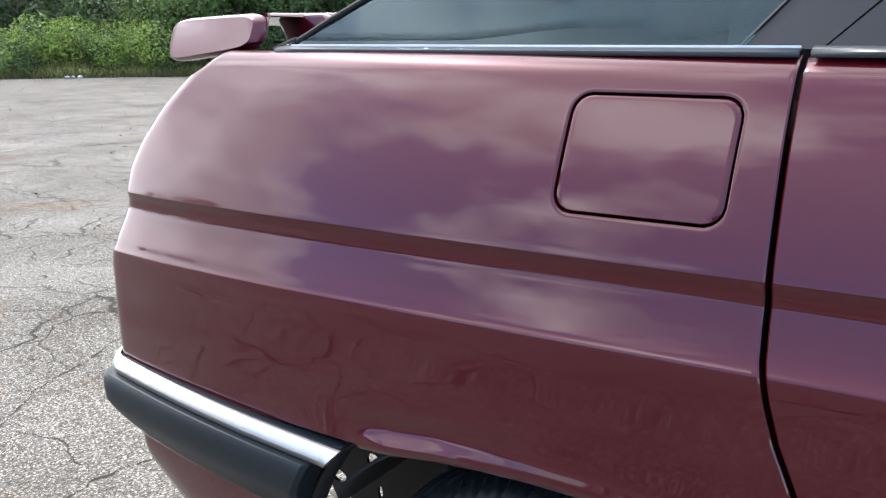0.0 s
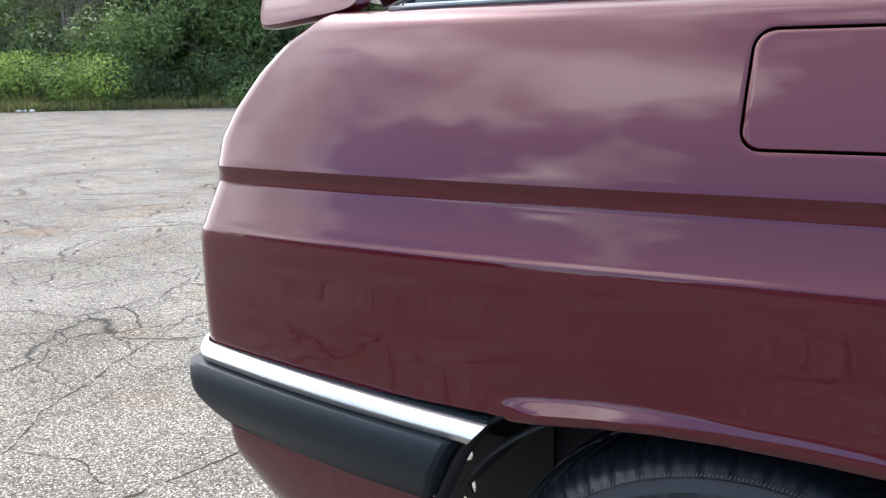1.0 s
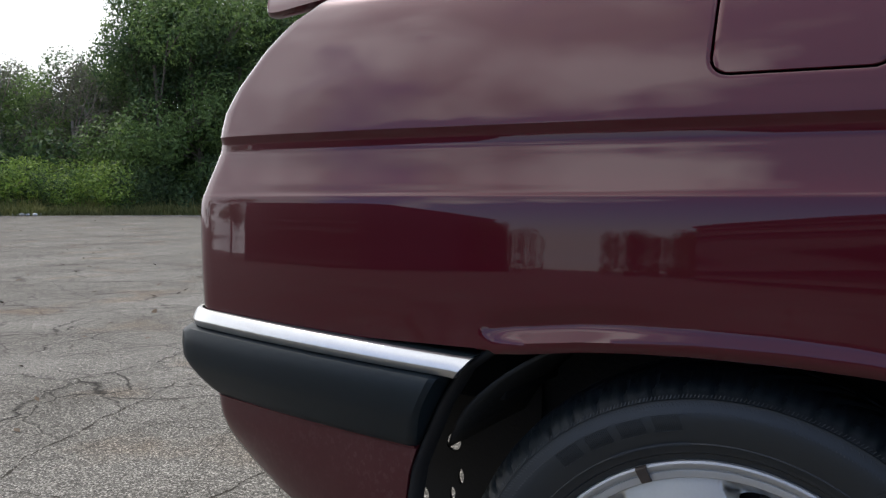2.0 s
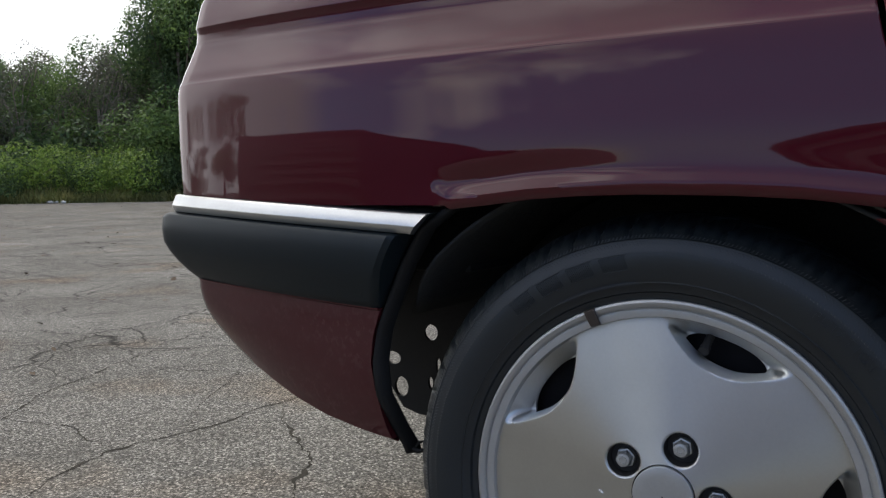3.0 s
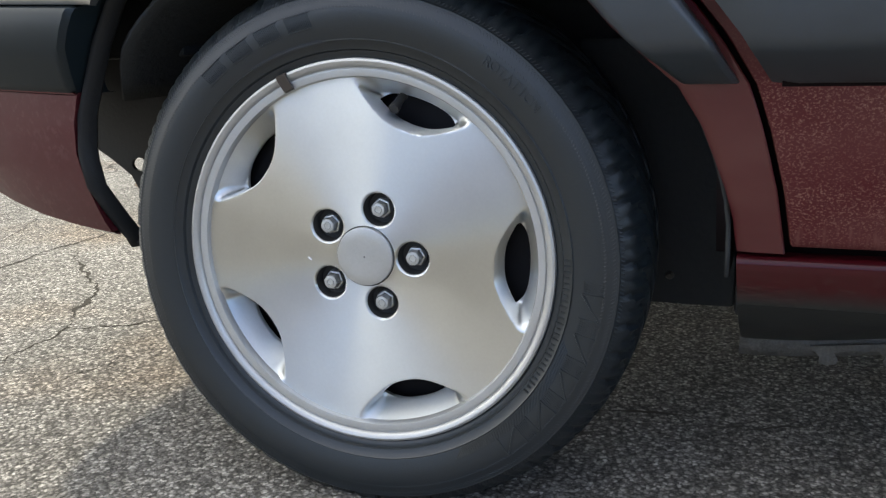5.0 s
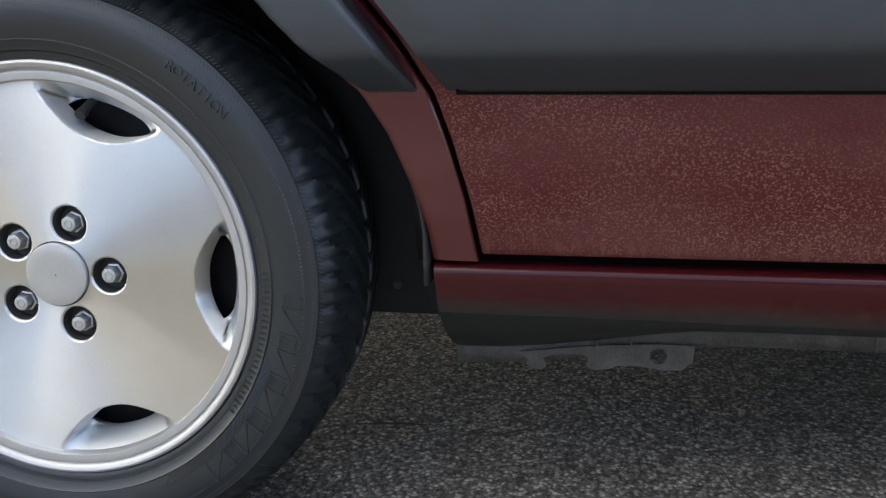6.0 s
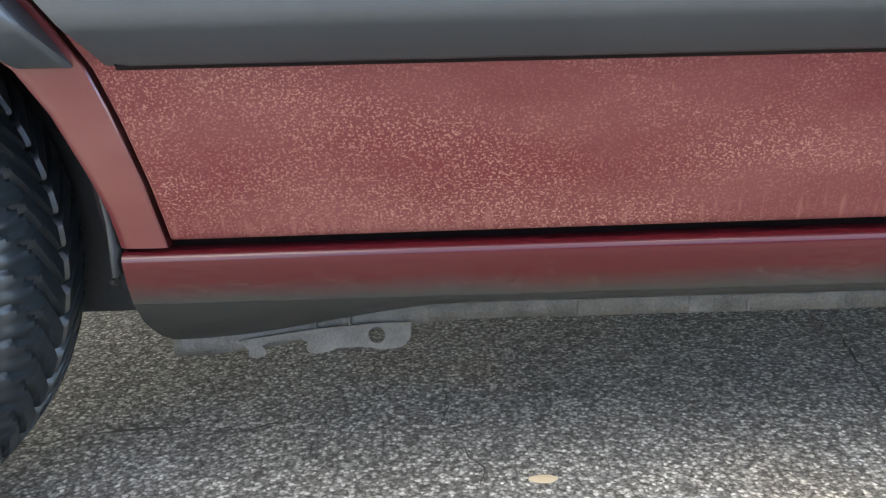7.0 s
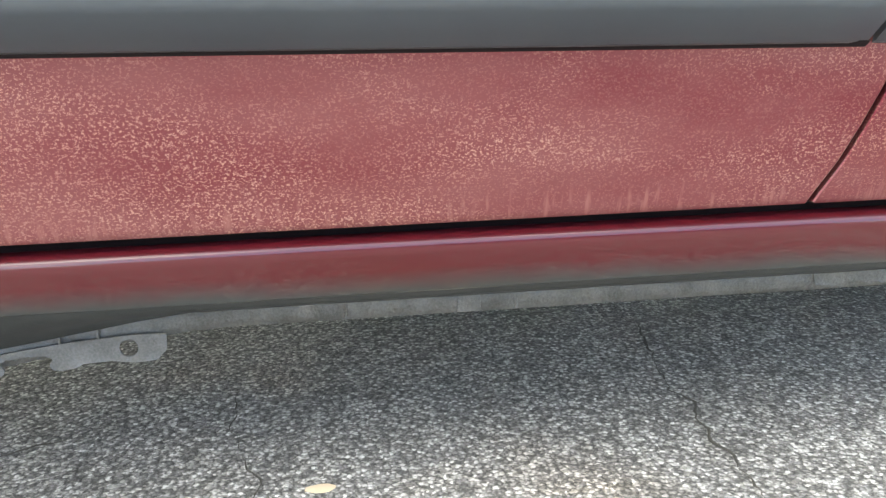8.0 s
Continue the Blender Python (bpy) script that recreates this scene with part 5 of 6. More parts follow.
    for rr, y in ((0.1905, -0.0015), (0.1915, -0.0045), (0.1990, -0.0070), (0.2050, -0.0090), (0.2068, -0.0060)):
        rows.append([(rr * math.cos(a + u), y, rr * math.sin(a + u)) for u in (-0.028, -0.022, 0.022, 0.028)])
    grid(bm, rows)
    thick(part("wheel_weight", bm, TAPE, wheel, "brown clip-on balance weight"), 0.003, 0)
    for (x, z, s) in ((-0.066, -0.0045, 0.0030), (-0.098, -0.016, 0.0012), (0.158, -0.03, 0.0012)):
        bm = bmesh.new()
        bmesh.ops.create_icosphere(bm, subdivisions=1, radius=s, matrix=Matrix.Translation((x, 0.0052, z)) @ Matrix.Rotation(0.6, 4, "Y") @ Matrix.Diagonal((1.2, 0.25, 0.6, 1)))
        part("paint_chip", bm, LITTER, wheel, "small pale paint chip")
    # brake behind the slots, its near-black colour painting the shade there
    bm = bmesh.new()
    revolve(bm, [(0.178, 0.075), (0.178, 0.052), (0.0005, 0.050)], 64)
    part("brake_drum", bm, SLOT_SHADE, wheel, "brake painted near-black for the shade behind the slots")
    return wheel


wheel = build_wheel(pose(0.003, 0.001, WZ, -1.2, 0, 4.0) @ Matrix.Scale(1.013, 4))


def wheel_copy(m):
    made = {}
    for o in (wheel, *wheel.children_recursive):
        made[o] = o.copy()
        scene.collection.objects.link(made[o])
        made[o].parent = made.get(o.parent, o.parent)
    made[wheel].matrix_local = m
    return made[wheel]


wheel_copy(pose(2.66, -0.004, WZ))
wheel_copy(pose(0, 2 * YC + 0.004, WZ, 0, 0, 180))
wheel_copy(pose(2.66, 2 * YC + 0.004, WZ, 0, 0, 180))


# ---- upper body ----
def side_glass_y(x, z):
    return 0.102 + (z - belt(x)) * 0.52


def side_poly(name, outline, material, parent, depth, label="", push=0.0):
    bm = bmesh.new()
    a = [bm.verts.new((x, side_glass_y(x, z) + push, z)) for x, z in outline]
    b = [bm.verts.new((x, side_glass_y(x, z) + push + depth, z)) for x, z in outline]
    bm.faces.new(a), bm.faces.new(b[::-1])
    for i in range(len(a)):
        j = (i + 1) % len(a)
        bm.faces.new((a[j], a[i], b[i], b[j]))
    bmesh.ops.recalc_face_normals(bm, faces=bm.faces)
    return part(name, bm, material, parent, label, False)


qglass = side_poly("quarter_window", [(-0.4318, 1.0445), (0.1338, 1.0385), (0.3336, 1.2829), (0.3858, 1.3849), (0.2228, 1.3759), (-0.0327, 1.2858), (-0.2448, 1.1475), (-0.3328, 1.1002)], GLASS, car, 0.004, "tinted rear quarter window")
qglass.visible_shadow = False
pillar = side_poly("rear_pillar", [(0.1369, 1.0360), (0.2043, 1.0330), (0.2946, 1.1237), (0.4623, 1.3877), (0.3906, 1.3851), (0.3356, 1.2810)], PILLAR, car, 0.012, "dark grey trim on the rear pillar", -0.002)
side_poly("pillar_edge", [(0.1334, 1.0380), (0.1358, 1.0380), (0.3355, 1.2824), (0.3331, 1.2824)], RUBBER_TRIM, car, 0.004, "thin grey edge between window and pillar", -0.005)
# waist moulding
bm = bmesh.new()
rows = []
for y, dz in ((0.084, -0.002), (0.085, 0.0025), (0.090, 0.0048), (0.102, 0.0062), (0.110, 0.0075)):
    rows.append([(x, y, belt(x) + dz) for x in np.linspace(-0.450, 0.190, 20)])
grid(bm, rows)
thick(part("waist_moulding", bm, RUBBER_TRIM, car, "dark grey window waist moulding"), 0.002)
bm = bmesh.new()
rows = []
for y, dz in ((0.084, -0.002), (0.084, 0.003), (0.090, 0.0065), (0.104, 0.0085), (0.112, 0.0085)):
    rows.append([(x, y, belt(x) + dz) for x in np.linspace(0.200, 2.1, 20)])
grid(bm, rows)
thick(part("waist_moulding", bm, RUBBER_TRIM, door, "dark grey window waist moulding"), 0.002)
side_poly("door_frame", [(0.2085, 1.0345), (0.2600, 1.0360), (0.5591, 1.3462), (1.2700, 1.3720), (1.2700, 1.4070), (0.5194, 1.3898), (0.3045, 1.1292)], PILLAR, door, 0.012, "dark grey door window frame", -0.004)
dglass = side_poly("door_window", [(0.2600, 1.0360), (1.26, belt(1.26) + 0.010), (1.27, 1.372), (0.5591, 1.3462)], GLASS, door, 0.004, "tinted door window", 0.004)
dglass.visible_shadow = False
fglass = side_poly("door_window", [(1.31, belt(1.3) + 0.010), (2.20, belt(2.2) + 0.02), (1.75, 1.34), (1.31, 1.372)], GLASS, front_door, 0.004, "tinted door window", 0.004)
fglass.visible_shadow = False
side_poly("window_post", [(1.26, belt(1.26)), (1.31, belt(1.31)), (1.31, 1.40), (1.27, 1.40)], RUBBER_TRIM, front_door, 0.012)
# bright metal paints in the highlight along the glass seal
bm = bmesh.new()
rows = []
for y, dz in ((0.1030, 0.0062), (0.1032, 0.0082), (0.1055, 0.0085), (0.1070, 0.0060)):
    rows.append([(x, y, belt(x) + dz) for x in np.linspace(-0.445, 0.188, 20)])
grid(bm, rows)
part("glass_seal_edge", bm, CHROME, car, "thin seal along the window's foot, its highlight put in as bright metal")
# black edge print on the quarter window, breaking up into dots
def print_top(x):
    swell = 0.0135 * sstep(-0.20, -0.02, x) * sstep(0.064, 0.040, x)
    return belt(x) + 0.0125 + swell + 0.014 * sstep(0.085, 0.135, x)


bm = bmesh.new()
rows = []
for f in (0.0, 0.5, 1.0):
    row = []
    for k in range(48):
        x = -0.425 + 0.545 * k / 47
        z = belt(x) + 0.004 + (print_top(x) - belt(x) - 0.004) * f
        row.append((x, side_glass_y(x, z) - 0.0005, z))
    rows.append(row)
grid(bm, rows)
for r in range(6):
    rad = 0.00085 * (1 - r / 9)
    for k in range(240):
        x = -0.42 + 0.0024 * k + (0.0012 if r % 2 else 0)
        if x > 0.118:
            break
        z = print_top(x) + 0.0012 + 0.0017 * r
        y = side_glass_y(x, z) - 0.0005
        vs = [bm.verts.new((x + rad * math.cos(q * math.pi / 4), y, z + rad * math.sin(q * math.pi / 4))) for q in range(8)]
        bm.faces.new(vs)
tagged(part("window_print", bm, PRINT, qglass, "black edge print ending in dots", False), kind="stuff")

# boot, spoiler, rear window, roof, nose
bm = bmesh.new()
rows = []
for y in np.linspace(0.086, 2 * YC - 0.086, 31):
    e = abs(y - YC) / (YC - 0.086)
    crown = 0.020 * (1 - e ** 4)
    row = []
    for x, z in ((-0.640, 0.90), (-0.628, 0.95), (-0.606, 0.990), (-0.585, 1.012), (-0.556, 1.0220), (-0.52, 1.0270), (-0.47, 1.0310)):
        row.append((x - 0.115 * (1 - e ** 5) + 0.012, y, z + crown))
    rows.append(row)
grid(bm, rows)
bmesh.ops.recalc_face_normals(bm, faces=bm.faces)
boot = thick(part("boot_lid", bm, PAINT, car, "burgundy boot lid"), 0.006)


def build_spoiler():
    """A wing across the boot with rounded upright ends."""
    bm = bmesh.new()
    rows = []
    n = 40
    span = [0.104, 0.107, 0.112, 0.118, 0.125, 0.127, 0.129, 0.131, 0.133, 0.145, 0.165, 0.20, 0.26, 0.35] + list(np.linspace(0.5, 2 * YC - 0.5, 7)) + [2 * YC - v for v in (0.35, 0.26, 0.20, 0.165, 0.145, 0.133, 0.131, 0.129, 0.127, 0.125, 0.118, 0.112, 0.107, 0.104)]
    for y in span:
        e = min(y, 2 * YC - y)
        shut = sstep(0.1035, 0.119, e) ** 0.5
        low = 1.036 + 0.046 * sstep(0.125, 0.133, e)
        top = 1.0890 + 0.010 * sstep(0.1, 0.4, e)
        x0, x1 = -0.680, -0.501
        cx, cz = (x0 + x1) / 2, (low + top) / 2
        hx, hz = (x1 - x0) / 2, (top - low) / 2
        row = []
        for k in range(n):
            a = 2 * math.pi * k / n
            c, s = math.cos(a), math.sin(a)
            px = math.copysign(abs(c) ** 0.34, c) * hx * (0.90 + 0.10 * shut)
            pz = math.copysign(abs(s) ** 0.42, s) * hz * (0.80 + 0.20 * shut)
            slope = 0.020 * px + (0.085 * px - 0.004) * sstep(0.2, -0.6, s) * sstep(0.133, 0.125, e)
            row.append((cx + px - 0.004 * (pz / hz), y + 0.014 * (pz / hz) * (1 if y < YC else -1) * sstep(0.134, 0.124, e), cz + pz + slope))
        rows.append(row)
    vs = grid(bm, rows, closed=True)
    bm.faces.new(vs[0]), bm.faces.new(vs[-1][::-1])
    bmesh.ops.recalc_face_normals(bm, faces=bm.faces)
    return bm


spoiler = part("spoiler", build_spoiler(), PAINT, boot, "burgundy boot spoiler with rounded upright ends")
for yy in (0.21, 2 * YC - 0.21):
    bm = bmesh.new()
    box(bm, (-0.52, yy - 0.012, 1.020), (-0.43, yy + 0.012, 1.090), 0.006)
    for v in bm.verts:
        v.co.x += (v.co.z - 1.02) * -0.5
    part("spoiler_leg", bm, PAINT, spoiler)


def sheet_across(rows_x, material, name, label, parent, depth=0.006):
    """A sheet across the car: rows of (x, z, edge y, crown)."""
    bm = bmesh.new()
    rows = []
    for x, z, y0, crown in rows_x:
        rows.append([(x, y0 + (2 * YC - 2 * y0) * k / 16, z + crown * (1 - (k / 8 - 1) ** 2)) for k in range(17)])
    grid(bm, rows)
    bmesh.ops.recalc_face_normals(bm, faces=bm.faces)
    return thick(part(name, bm, material, parent, label), depth)


back = sheet_across([(-0.440, 1.046, 0.120, 0.012), (-0.334, 1.102, 0.138, 0.016), (-0.246, 1.150, 0.165, 0.02), (-0.034, 1.286, 0.231, 0.03), (0.2224, 1.376, 0.285, 0.03)], GLASS, "rear_window", "tinted rear window", car, 0.004)
back.visible_shadow = False
sheet_across([(0.2224, 1.375, 0.280, 0.03), (0.42, 1.386, 0.270, 0.04), (0.9, 1.406, 0.268, 0.045), (1.4, 1.396, 0.268, 0.045), (1.75, 1.345, 0.276, 0.04)], PAINT, "roof", "burgundy roof", car, 0.02)
front_glass = sheet_across([(1.75, 1.345, 0.276, 0.04), (2.0, 1.19, 0.19, 0.04), (2.3, 0.998, 0.115, 0.035)], GLASS, "windscreen", "tinted windscreen", car, 0.004)
front_glass.visible_shadow = False
bm = bmesh.new()
rows = []
for x in (-0.47, -0.43):
    rows.append([(x, 0.105 + (2 * YC - 0.210) * k / 16, 1.036 + 0.012 * (1 - (k / 8 - 1) ** 2) + (0.012 if x > -0.45 else 0)) for k in range(17)])
grid(bm, rows)
thick(part("rear_window_seal", bm, BLACK, car), 0.008)
bm = bmesh.new()
tube(bm, [(-0.451, 0.104, 1.0389), (-0.3875, 0.120, 1.0742), (-0.334, 0.135, 1.1022), (-0.246, 0.162, 1.1496), (-0.0337, 0.228, 1.2861), (0.2224, 0.277, 1.378)], 0.0042, 8)
part("rear_window_moulding", bm, BLACK, car, "black rear window moulding")
# cabin lining
bm = bmesh.new()
box(bm, (-0.42, 0.22, 0.60), (2.2, 2 * YC - 0.22, 0.66))
box(bm, (-0.42, 0.20, 0.90), (0.12, 2 * YC - 0.20, 0.985), 0.01)
box(bm, (0.10, 0.26, 0.62), (0.30, 2 * YC - 0.26, 1.16), 0.04)
box(bm, (0.15, 0.36, 1.14), (0.24, 0.62, 1.27), 0.03)
box(bm, (0.15, 2 * YC - 0.62, 1.14), (0.24, 2 * YC - 0.36, 1.27), 0.03)
box(bm, (1.0, 0.28, 0.60), (1.2, 0.72, 1.22), 0.05)
box(bm, (1.0, 2 * YC - 0.72, 0.60), (1.2, 2 * YC - 0.28, 1.22), 0.05)
part("cabin_lining", bm, INSIDE, car, "charcoal cloth seats and parcel shelf")
bm = bmesh.new()
for xa, xb in ((-0.60, 0.20), (0.21, 2.2)):
    rows = [[(x, side_y(max(x, -0.5), z) + 0.045 if z < 0.95 else 0.14, z) for x in np.linspace(xa, xb, 12)] for z in (0.62, 0.70, 0.78, 0.86, 0.94, 0.985)]
    grid(bm, rows)
    rows = [[(x, side_y(0.7, z) + 0.022, z) for x in np.linspace(max(xa, 0.36), xb, 8)] for z in (0.292, 0.34, 0.40, 0.46, 0.53, 0.60)]
    if xb > 0.3:
        grid(bm, rows)
thick(part("inner_skin", bm, GAP, car), 0.004)
# nose
bm = bmesh.new()
rows = []
for x, zt, zl, w in ((2.205, 0.93, 0.29, 0.0), (2.30, 0.925, 0.29, 0.0), (2.36, 0.92, 0.45, 0.0), (2.45, 0.915, 0.565, 0.0), (2.66, 0.895, 0.60, 0.0), (2.87, 0.865, 0.565, 0.0), (2.96, 0.85, 0.45, 0.005), (3.02, 0.84, 0.30, 0.01), (3.20, 0.80, 0.28, 0.04), (3.38, 0.75, 0.28, 0.12), (3.46, 0.70, 0.30, 0.30), (3.49, 0.66, 0.33, 0.60)):
    row = []
    for k in range(15):
        f = k / 14
        z = zt + (zl - zt) * f
        y = side_y(1.2, min(0.94, z)) if z > 0.46 else side_y(1.2, z)
        row.append((x, y + w + 0.12 * sstep(0.18, 0.0, f) ** 2, z))
    rows.append(row)
grid(bm, rows)
bmesh.ops.recalc_face_normals(bm, faces=bm.faces)
fender = face_out(thick(part("front_fender", bm, PAINT, car, "burgundy front wing"), 0.005, 0))
sheet_across([(2.28, 0.975, 0.15, 0.03), (2.66, 0.915, 0.10, 0.05), (3.0, 0.86, 0.10, 0.05), (3.38, 0.765, 0.22, 0.04), (3.49, 0.67, 0.60, 0.02)], PAINT, "bonnet", "burgundy bonnet", car)
bm = bmesh.new()
box(bm, (3.30, 0.16, 0.26), (3.47, 2 * YC - 0.16, 0.60), 0.04)
part("front_bumper", bm, RUBBER_TRIM, car, "dark grey front bumper")
bm = bmesh.new()
box(bm, (-0.79, 0.21, 0.56), (-0.70, 2 * YC - 0.21, 0.93), 0.03)
part("rear_panel", bm, PAINT, car)
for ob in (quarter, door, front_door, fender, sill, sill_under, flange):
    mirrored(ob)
for ob in (rear_bumper, valance):
    mirrored(ob)
for ob in (qglass, dglass, fglass):
    g = mirrored(ob)
    g.visible_shadow = False
mirrored(pillar)


# ---- trees, bushes, grass ----
def leaf_cloud(bm, rng, lumps, count, size):
    """Many small leaf pieces scattered over the shells of lumps (centre, radius)."""
    weights = [r * r for _, r in lumps]
    for _ in range(count):
        c, r = rng.choices(lumps, weights)[0]
        d = Vector((rng.gauss(0, 1), rng.gauss(0, 1), rng.gauss(0, 0.85))).normalized()
        p = Vector(c) + d * r * (0.62 + 0.45 * rng.random() ** 0.6)
        nrm = (d + Vector((rng.gauss(0, 0.6), rng.gauss(0, 0.6), rng.gauss(0, 0.6) + 0.3))).normalized()
        u = nrm.orthogonal().normalized()
        u.rotate(Matrix.Rotation(rng.random() * 6.28, 3, nrm))
        w = nrm.cross(u)
        s = size * (0.5 + rng.random())
        vs = [bm.verts.new(p + u * a * s + w * b * s * 0.62) for a, b in ((-1, 0), (-0.1, -0.55), (1, 0), (-0.1, 0.55))]
        bm.faces.new(vs)


def tree_meshes(seed, height, spread, count, size, bare=False):
    rng = random.Random(seed)
    bt, bl = bmesh.new(), bmesh.new()
    lumps = []
    top = Vector((rng.uniform(-0.4, 0.4), rng.uniform(-0.4, 0.4), height * 0.62))
    path = [Vector((0, 0, -0.1)), Vector((0.1, 0, height * 0.2)), top * 0.6 + Vector((rng.uniform(-0.3, 0.3), 0, 0)), top]
    tube(bt, path, 0.16, 8, 0.07)
    for k in range(9 if not bare else 13):
        a = rng.random() * 6.28
        z = height * rng.uniform(0.10, 0.92)
        reach = spread * (1.0 - 0.55 * abs(z / height - 0.5) * 1.6) * rng.uniform(0.55, 1.0)
        tip = Vector((math.cos(a) * reach, math.sin(a) * reach, z))
        root = path[1].lerp(top, min(1, max(0, (z - height * 0.25) / height)))
        mid = root.lerp(tip, 0.5) + Vector((0, 0, 0.25))
        tube(bt, [root, mid, tip], 0.055, 6, 0.015)
        lumps.append((tip, spread * rng.uniform(0.32, 0.55)))
        for _ in range(2):
            q = tip + Vector((rng.gauss(0, 1), rng.gauss(0, 1), rng.gauss(0, 0.8))) * spread * 0.35
            lumps.append((q, spread * rng.uniform(0.16, 0.30)))
            tube(bt, [tip.lerp(root, 0.3), tip.lerp(q, 0.5), q], 0.025, 5, 0.008)
    lumps.append((Vector((top.x, top.y, height * 0.86)), spread * 0.42))
    leaf_cloud(bl, rng, lumps, count, size)
    return bt, bl


def place_on_ground(x, y):
    return Vector((x, y, ground_height(x, y)))


def polar(az, dist):
    """A spot seen from the car's flank: degrees to the left of straight across, metres."""
    a = radians(az)
    return 0.2 - math.sin(a) * dist, -0.8 + math.cos(a) * dist


kinds = []
for seed, h, sp, cnt, size, leaf, bark, name, label in (
    (3, 9.0, 2.6, 17000, 0.085, LEAF_DARK, BARK, "tree", "dense dark green broadleaf tree at the lot's edge"),
    (8, 8.0, 2.3, 14000, 0.08, LEAF, BARK, "tree", "mid-green broadleaf tree at the lot's edge"),
    (14, 7.4, 2.2, 7000, 0.07, LEAF_GREY, TRUNKWOOD, "tree", "thin greyish tree with bare pale limbs"),
    (21, 10.0, 2.8, 17000, 0.088, LEAF, BARK, "tree", "tall leafy green tree"),
):
    bt, bl = tree_meshes(seed, h, sp, cnt, size, leaf is LEAF_GREY)
    root = thing(name, label, "tree", "trees along the lot")
    part("trunk", bt, bark, root)
    part("crown", bl, leaf, root, "", False)
    kinds.append(root)
bush_kinds = []
for seed, leaf, label in ((31, LEAF, "rounded green bush"), (32, LEAF_BRIGHT, "bright green vine-covered bush"), (33, LEAF_DARK, "dark green bush")):
    rng = random.Random(seed)
    bm, bs = bmesh.new(), bmesh.new()
    lumps = [(Vector((rng.gauss(0, 0.8), rng.gauss(0, 0.6), rng.uniform(0.3, 1.3))), rng.uniform(0.35, 0.8)) for _ in range(12)]
    leaf_cloud(bm, rng, lumps, 4600, 0.060)
    for c, r in lumps[:6]:
        tube(bs, [(0, 0, -0.05), Vector(c) * 0.5 + Vector((0, 0, 0.2)), c], 0.03, 5, 0.01)
    root = thing("bush", label + " at the edge of the asphalt", "bush", "bushes along the lot")
    part("stems", bs, BARK, root)
    part("foliage", bm, leaf, root, "", False)
    bush_kinds.append(root)

rng = random.Random(5)
first = {id(k): True for k in kinds + bush_kinds}


def put(kind, x, y, scale, turn):
    p = place_on_ground(x, y)
    m = Matrix.Translation(p) @ Matrix.Rotation(turn, 4, "Z")
    if first.pop(id(kind), None):
        kind.matrix_world = m @ Matrix.Diagonal((scale, scale, scale, 1))
        kind.scale = (scale, scale, scale)
        return kind
    o = copy_thing(kind, m)
    o.scale = (scale, scale, scale)
    return o


# the tree line seen past the car: azimuth, distance, kind, height factor
LINE = [(62, 47, 0, 0.95), (60, 50, 1, 1.0), (58.2, 45, 2, 0.95), (57, 52, 1, 1.06), (56, 46, 1, 0.9), (54.6, 47, 2, 1.02), (53.4, 45, 2, 0.98), (52.5, 52, 0, 1.0), (51.2, 46, 2, 0.9), (50.2, 48, 1, 1.12), (49.2, 43, 0, 1.08), (48.3, 41, 3, 1.10), (47.2, 43, 0, 1.28), (46.0, 41, 3, 1.22), (45, 44, 0, 1.3), (43.6, 42, 1, 1.4), (42, 44, 0, 1.3), (40, 42, 3, 1.2), (38, 44, 0, 1.25), (36, 43, 1, 1.3), (33, 44, 3, 1.2), (30, 44, 0, 1.2), (26, 45, 1, 1.2), (21, 46, 3, 1.1), (15, 48, 0, 1.1), (8, 50, 1, 1.1), (0, 52, 3, 1.0), (-9, 54, 0, 1.0), (-18, 55, 1, 1.0), (-28, 56, 3, 1.0), (61, 55, 0, 0.80), (59, 56, 0, 0.84), (57.6, 57, 0, 0.88), (56, 56, 1, 0.98), (54.8, 55, 0, 0.86), (53.4, 56, 1, 0.96), (51.8, 55, 0, 0.92), (50.4, 54, 0, 0.98), (48.6, 48, 3, 1.05), (46.8, 47, 0, 1.3), (66, 50, 1, 0.8), (71, 56, 0, 0.65), (77, 66, 3, 0.35)]
for az, dist, k, s in LINE:
    x, y = polar(az, dist)
    put(kinds[k], x, y, s, rng.random() * 6.28)
for k in range(46):
    az = 63.5 - k * 0.62 + rng.uniform(-0.2, 0.2)
    dist = 40.0 + rng.uniform(-0.6, 1.8)
    x, y = polar(az, dist)
    kind = bush_kinds[1] if 50.6 < az < 54.0 and rng.random() < 0.75 else bush_kinds[rng.choice((0, 0, 2, 1, 1))]
    put(kind, x, y, rng.uniform(0.85, 1.35) if az > 49 else rng.uniform(0.9, 1.5), rng.random() * 6.28)

for k in range(34):  # taller growth behind the bushes
    az = 66 - k * 1.25 + rng.uniform(-0.5, 0.5)
    x, y = polar(az, 44.5 + rng.uniform(-1.5, 2.5))
    put(bush_kinds[rng.choice((0, 2, 2))], x, y, rng.uniform(1.7, 2.5), rng.random() * 6.28)
for k in range(26):
    az = 68 - k * 1.7 + rng.uniform(-0.6, 0.6)
    x, y = polar(az, 51 + rng.uniform(-1.5, 2.5))
    put(bush_kinds[2], x, y, rng.uniform(2.2, 3.0) if az > 50 else rng.uniform(3.0, 3.8), rng.random() * 6.28)

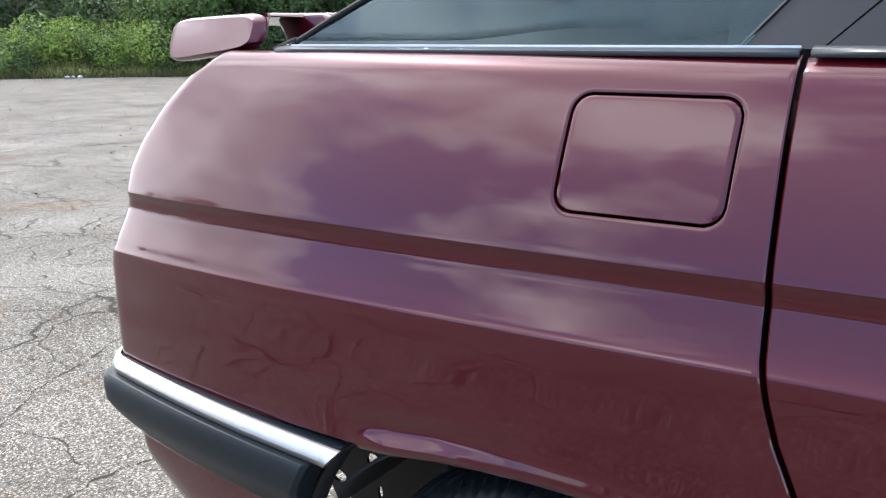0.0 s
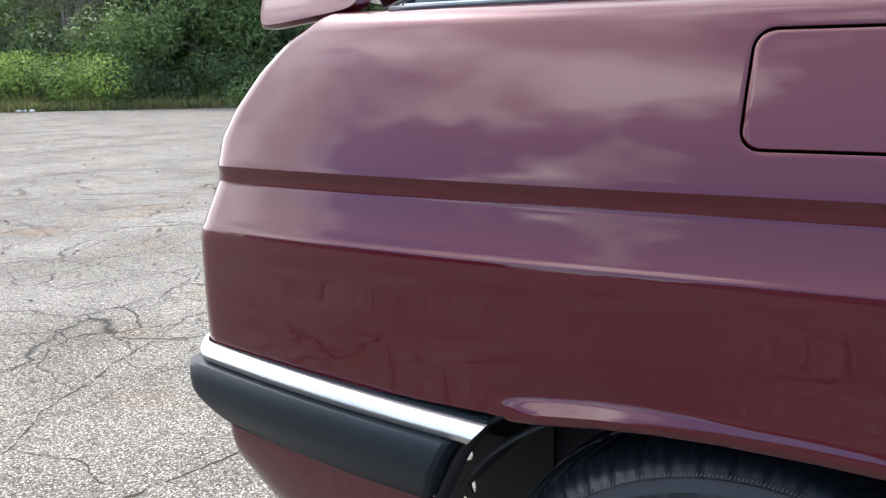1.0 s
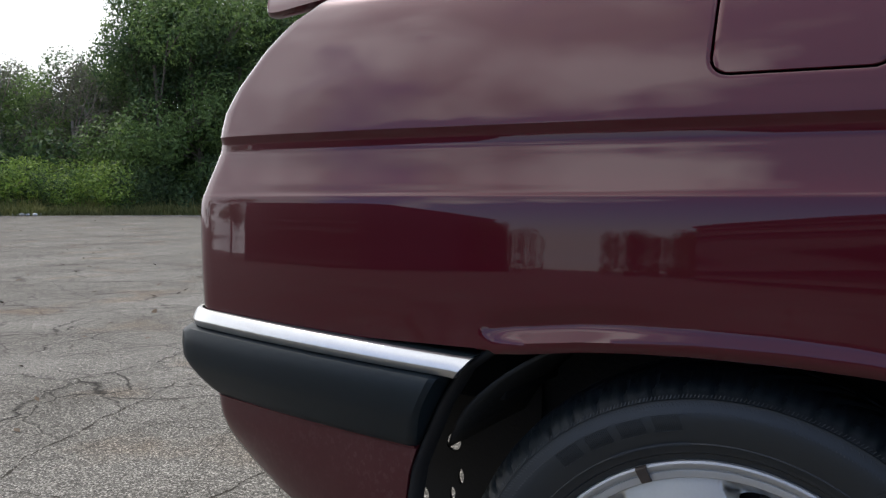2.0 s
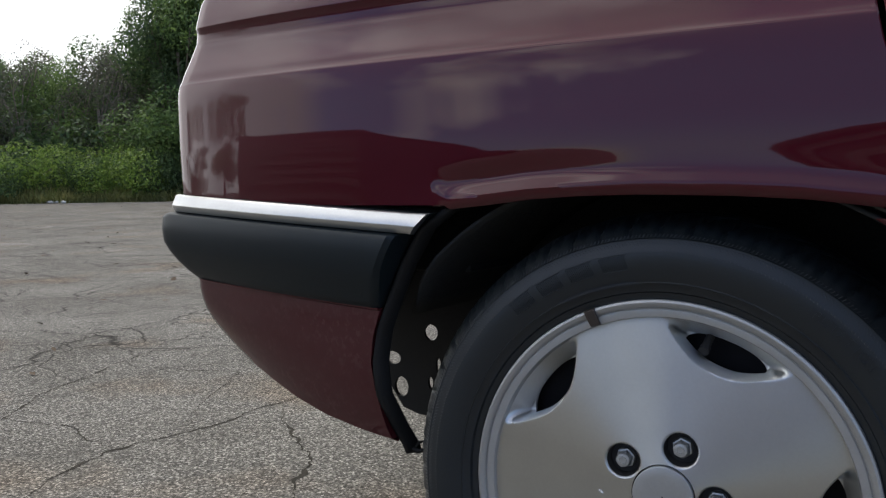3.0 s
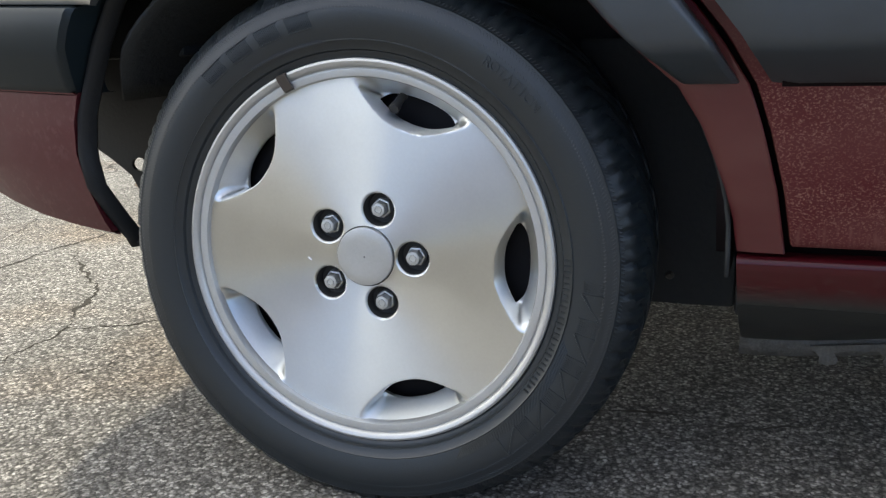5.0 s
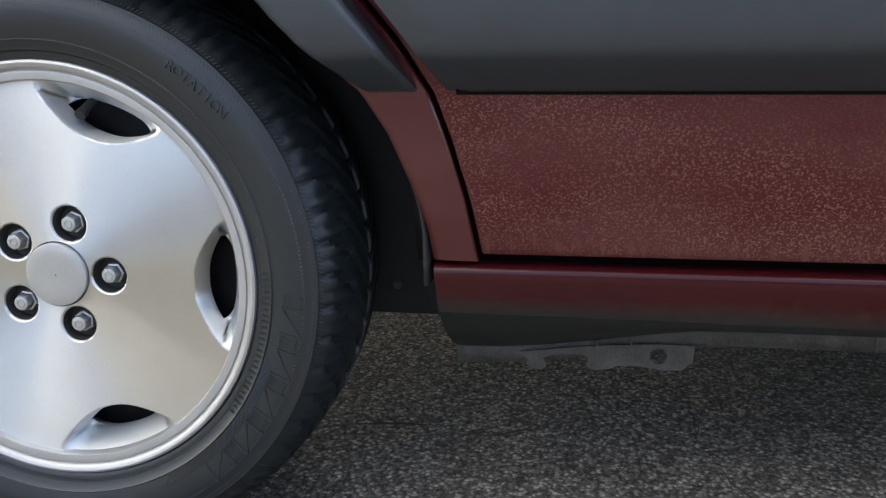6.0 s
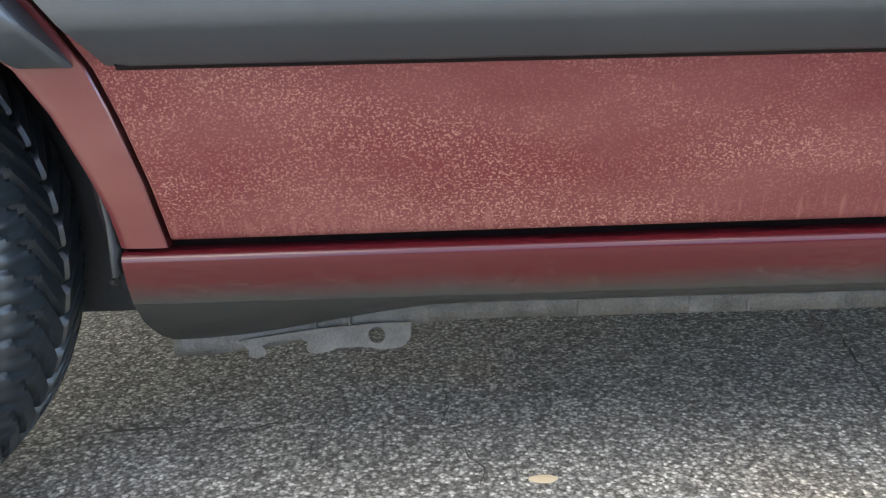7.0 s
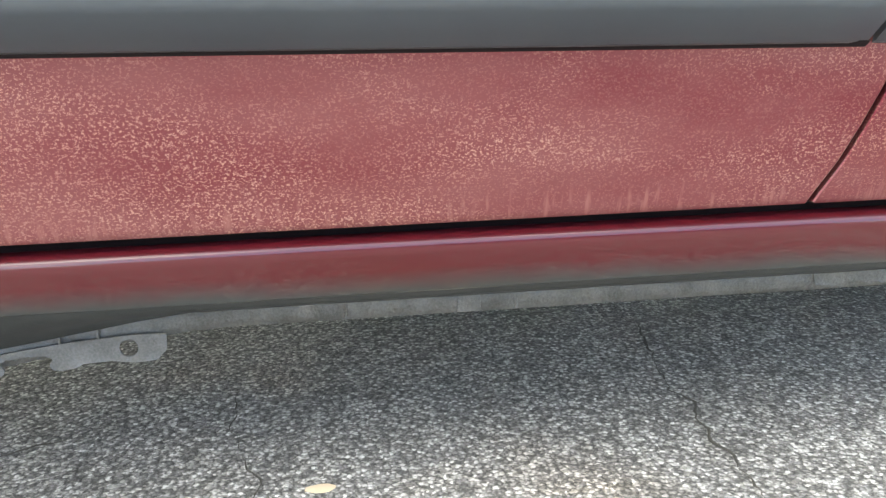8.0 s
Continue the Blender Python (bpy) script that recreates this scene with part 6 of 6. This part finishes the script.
bm = bmesh.new()
for _ in range(15000):
    az, dist = rng.uniform(30, 70), 38.2 + rng.random() ** 1.6 * 2.2
    x, y = polar(az, dist)
    p = place_on_ground(x, y)
    h = rng.uniform(0.25, 0.85) * (0.6 if dist < 38.7 else 1)
    a = rng.random() * 6.28
    s = Vector((math.cos(a), math.sin(a), 0)) * 0.022
    tip = p + Vector((rng.gauss(0, 0.16), rng.gauss(0, 0.16), h))
    mid = p.lerp(tip, 0.55) + Vector((0, 0, 0.05))
    vs = [bm.verts.new(q) for q in (p - s, p + s, mid + s * 0.7, tip, mid - s * 0.7)]
    bm.faces.new(vs)
tagged(part("grass", bm, GRASS, None, "", False), "tall yellow-green grass along the asphalt's edge", "grass", kind="stuff")

# leaves and litter lying on the lot
rng = random.Random(77)
bm = bmesh.new()
for i in range(420):
    if i < 36:
        x, y = -5.9 + rng.gauss(0, 0.16), 5.3 + rng.gauss(0, 0.08)
    else:
        x, y = polar(rng.uniform(34, 66), 3 + 34 * rng.random() ** 0.8)
    p = place_on_ground(x, y) + Vector((0, 0, 0.006))
    a, s = rng.random() * 6.28, rng.uniform(0.015, 0.045)
    u, w = Vector((math.cos(a), math.sin(a), rng.uniform(0, 0.5))) * s, Vector((-math.sin(a), math.cos(a), rng.uniform(0, 0.4))) * s * 0.5
    vs = [bm.verts.new(p + q) for q in (-u, -w * 0.8 + Vector((0, 0, s * 0.2)), u, w)]
    bm.faces.new(vs)
tagged(part("fallen_leaves", bm, LEAF_DEAD, None, "", False), "scattered dry brown leaves on the asphalt", "leaves", kind="stuff")
bm = bmesh.new()
for _ in range(14):
    x, y = polar(56.3 + rng.gauss(0, 0.45), 38.4 + rng.gauss(0, 0.2))
    p = place_on_ground(x, y)
    bmesh.ops.create_icosphere(bm, subdivisions=1, radius=rng.uniform(0.06, 0.16), matrix=Matrix.Translation(p + Vector((0, 0, 0.05))) @ Matrix.Rotation(rng.random() * 3, 4, "Z") @ Matrix.Diagonal((1.4, 0.8, 0.5, 1)))
tagged(part("litter", bm, LITTER, None, "", False), "heap of pale rubbish at the grass edge", "litter", kind="stuff")


# ---- what the paint mirrors: a low building and trees on the camera's side ----
def low_building(x, y, turn, length, depth, height, along=False):
    """A long flat-roofed hall with lap boards on its short end, or along its side. x, y: the corner by the short end."""
    root = thing("low_building", "long low hall with lap boards and a flat dark roof", "building", at=Matrix.Translation((x, y, 0)) @ Matrix.Rotation(radians(turn), 4, "Z"))
    bm = bmesh.new()
    box(bm, (0, -depth, 0), (length, 0, height))
    part("wall", bm, WALLS, root, "", False)
    for k in range(int(height / 0.62)):
        bm = bmesh.new()
        if along:
            box(bm, (0.05, 0.004, 0.62 * k + 0.34), (length - 0.05, 0.10, 0.62 * k + 0.60), 0.01)
        else:
            box(bm, (-0.10, -depth - 0.03, 0.62 * k + 0.34), (-0.004, -0.05, 0.62 * k + 0.60), 0.01)
        part("board", bm, SIDING, root, "", False)
    bm = bmesh.new()
    box(bm, (-0.25, -depth - 0.25, height + 0.004), (length + 0.25, 0.25, height + 0.28), 0.02)
    part("roof", bm, ROOFING, root, "", False)
    return root


low_building(-19.7, -24.5, -105.7, 48, 11, 4.7)
low_building(-7.6, -45.4, 72.4, 33.4, 9, 2.5, True)
for az, dist, k, s in ((112, 62, 0, 0.45), (117, 46, 1, 0.9), (122, 40, 3, 0.8), (155, 66, 0, 0.42), (194, 58, 0, 0.5), (203, 52, 1, 0.8), (212, 55, 3, 0.8), (222, 56, 0, 0.85), (234, 60, 1, 0.8)):
    x, y = polar(az, dist)
    put(kinds[k], x, y, s, rng.random() * 6.28)

for k in range(7):  # thick growth at the hall's far end
    x, y = polar(150.5 + k * 0.8, 62.0)
    put(bush_kinds[2], x, y, 2.2 - 0.10 * k, rng.random() * 6.28)
for k in range(30):  # low scrub across the lot
    x, y = polar(165 + k * 2.1 + rng.uniform(-0.6, 0.6), 66 + rng.uniform(-3, 3))
    put(bush_kinds[rng.choice((0, 2, 2))], x, y, rng.uniform(1.1, 1.7), rng.random() * 6.28)

# small tan fleck on the asphalt beside the sill
bm = bmesh.new()
bmesh.ops.create_icosphere(bm, subdivisions=2, radius=0.012, matrix=Matrix.Translation((0.765, 0.151, 0.001)) @ Matrix.Diagonal((1.3, 0.8, 0.12, 1)))
for v in bm.verts:
    v.co += Vector((noise.noise(v.co * 160), noise.noise(v.co * 160 + Vector((5, 0, 0))), 0)) * 0.004
tagged(part("leaf_scrap", bm, mat("tan_leaf_scrap", (0.42, 0.32, 0.2), 0.85, vary=0.4, vscale=90.0)), "small tan leaf scrap lying on the asphalt", "leaf")
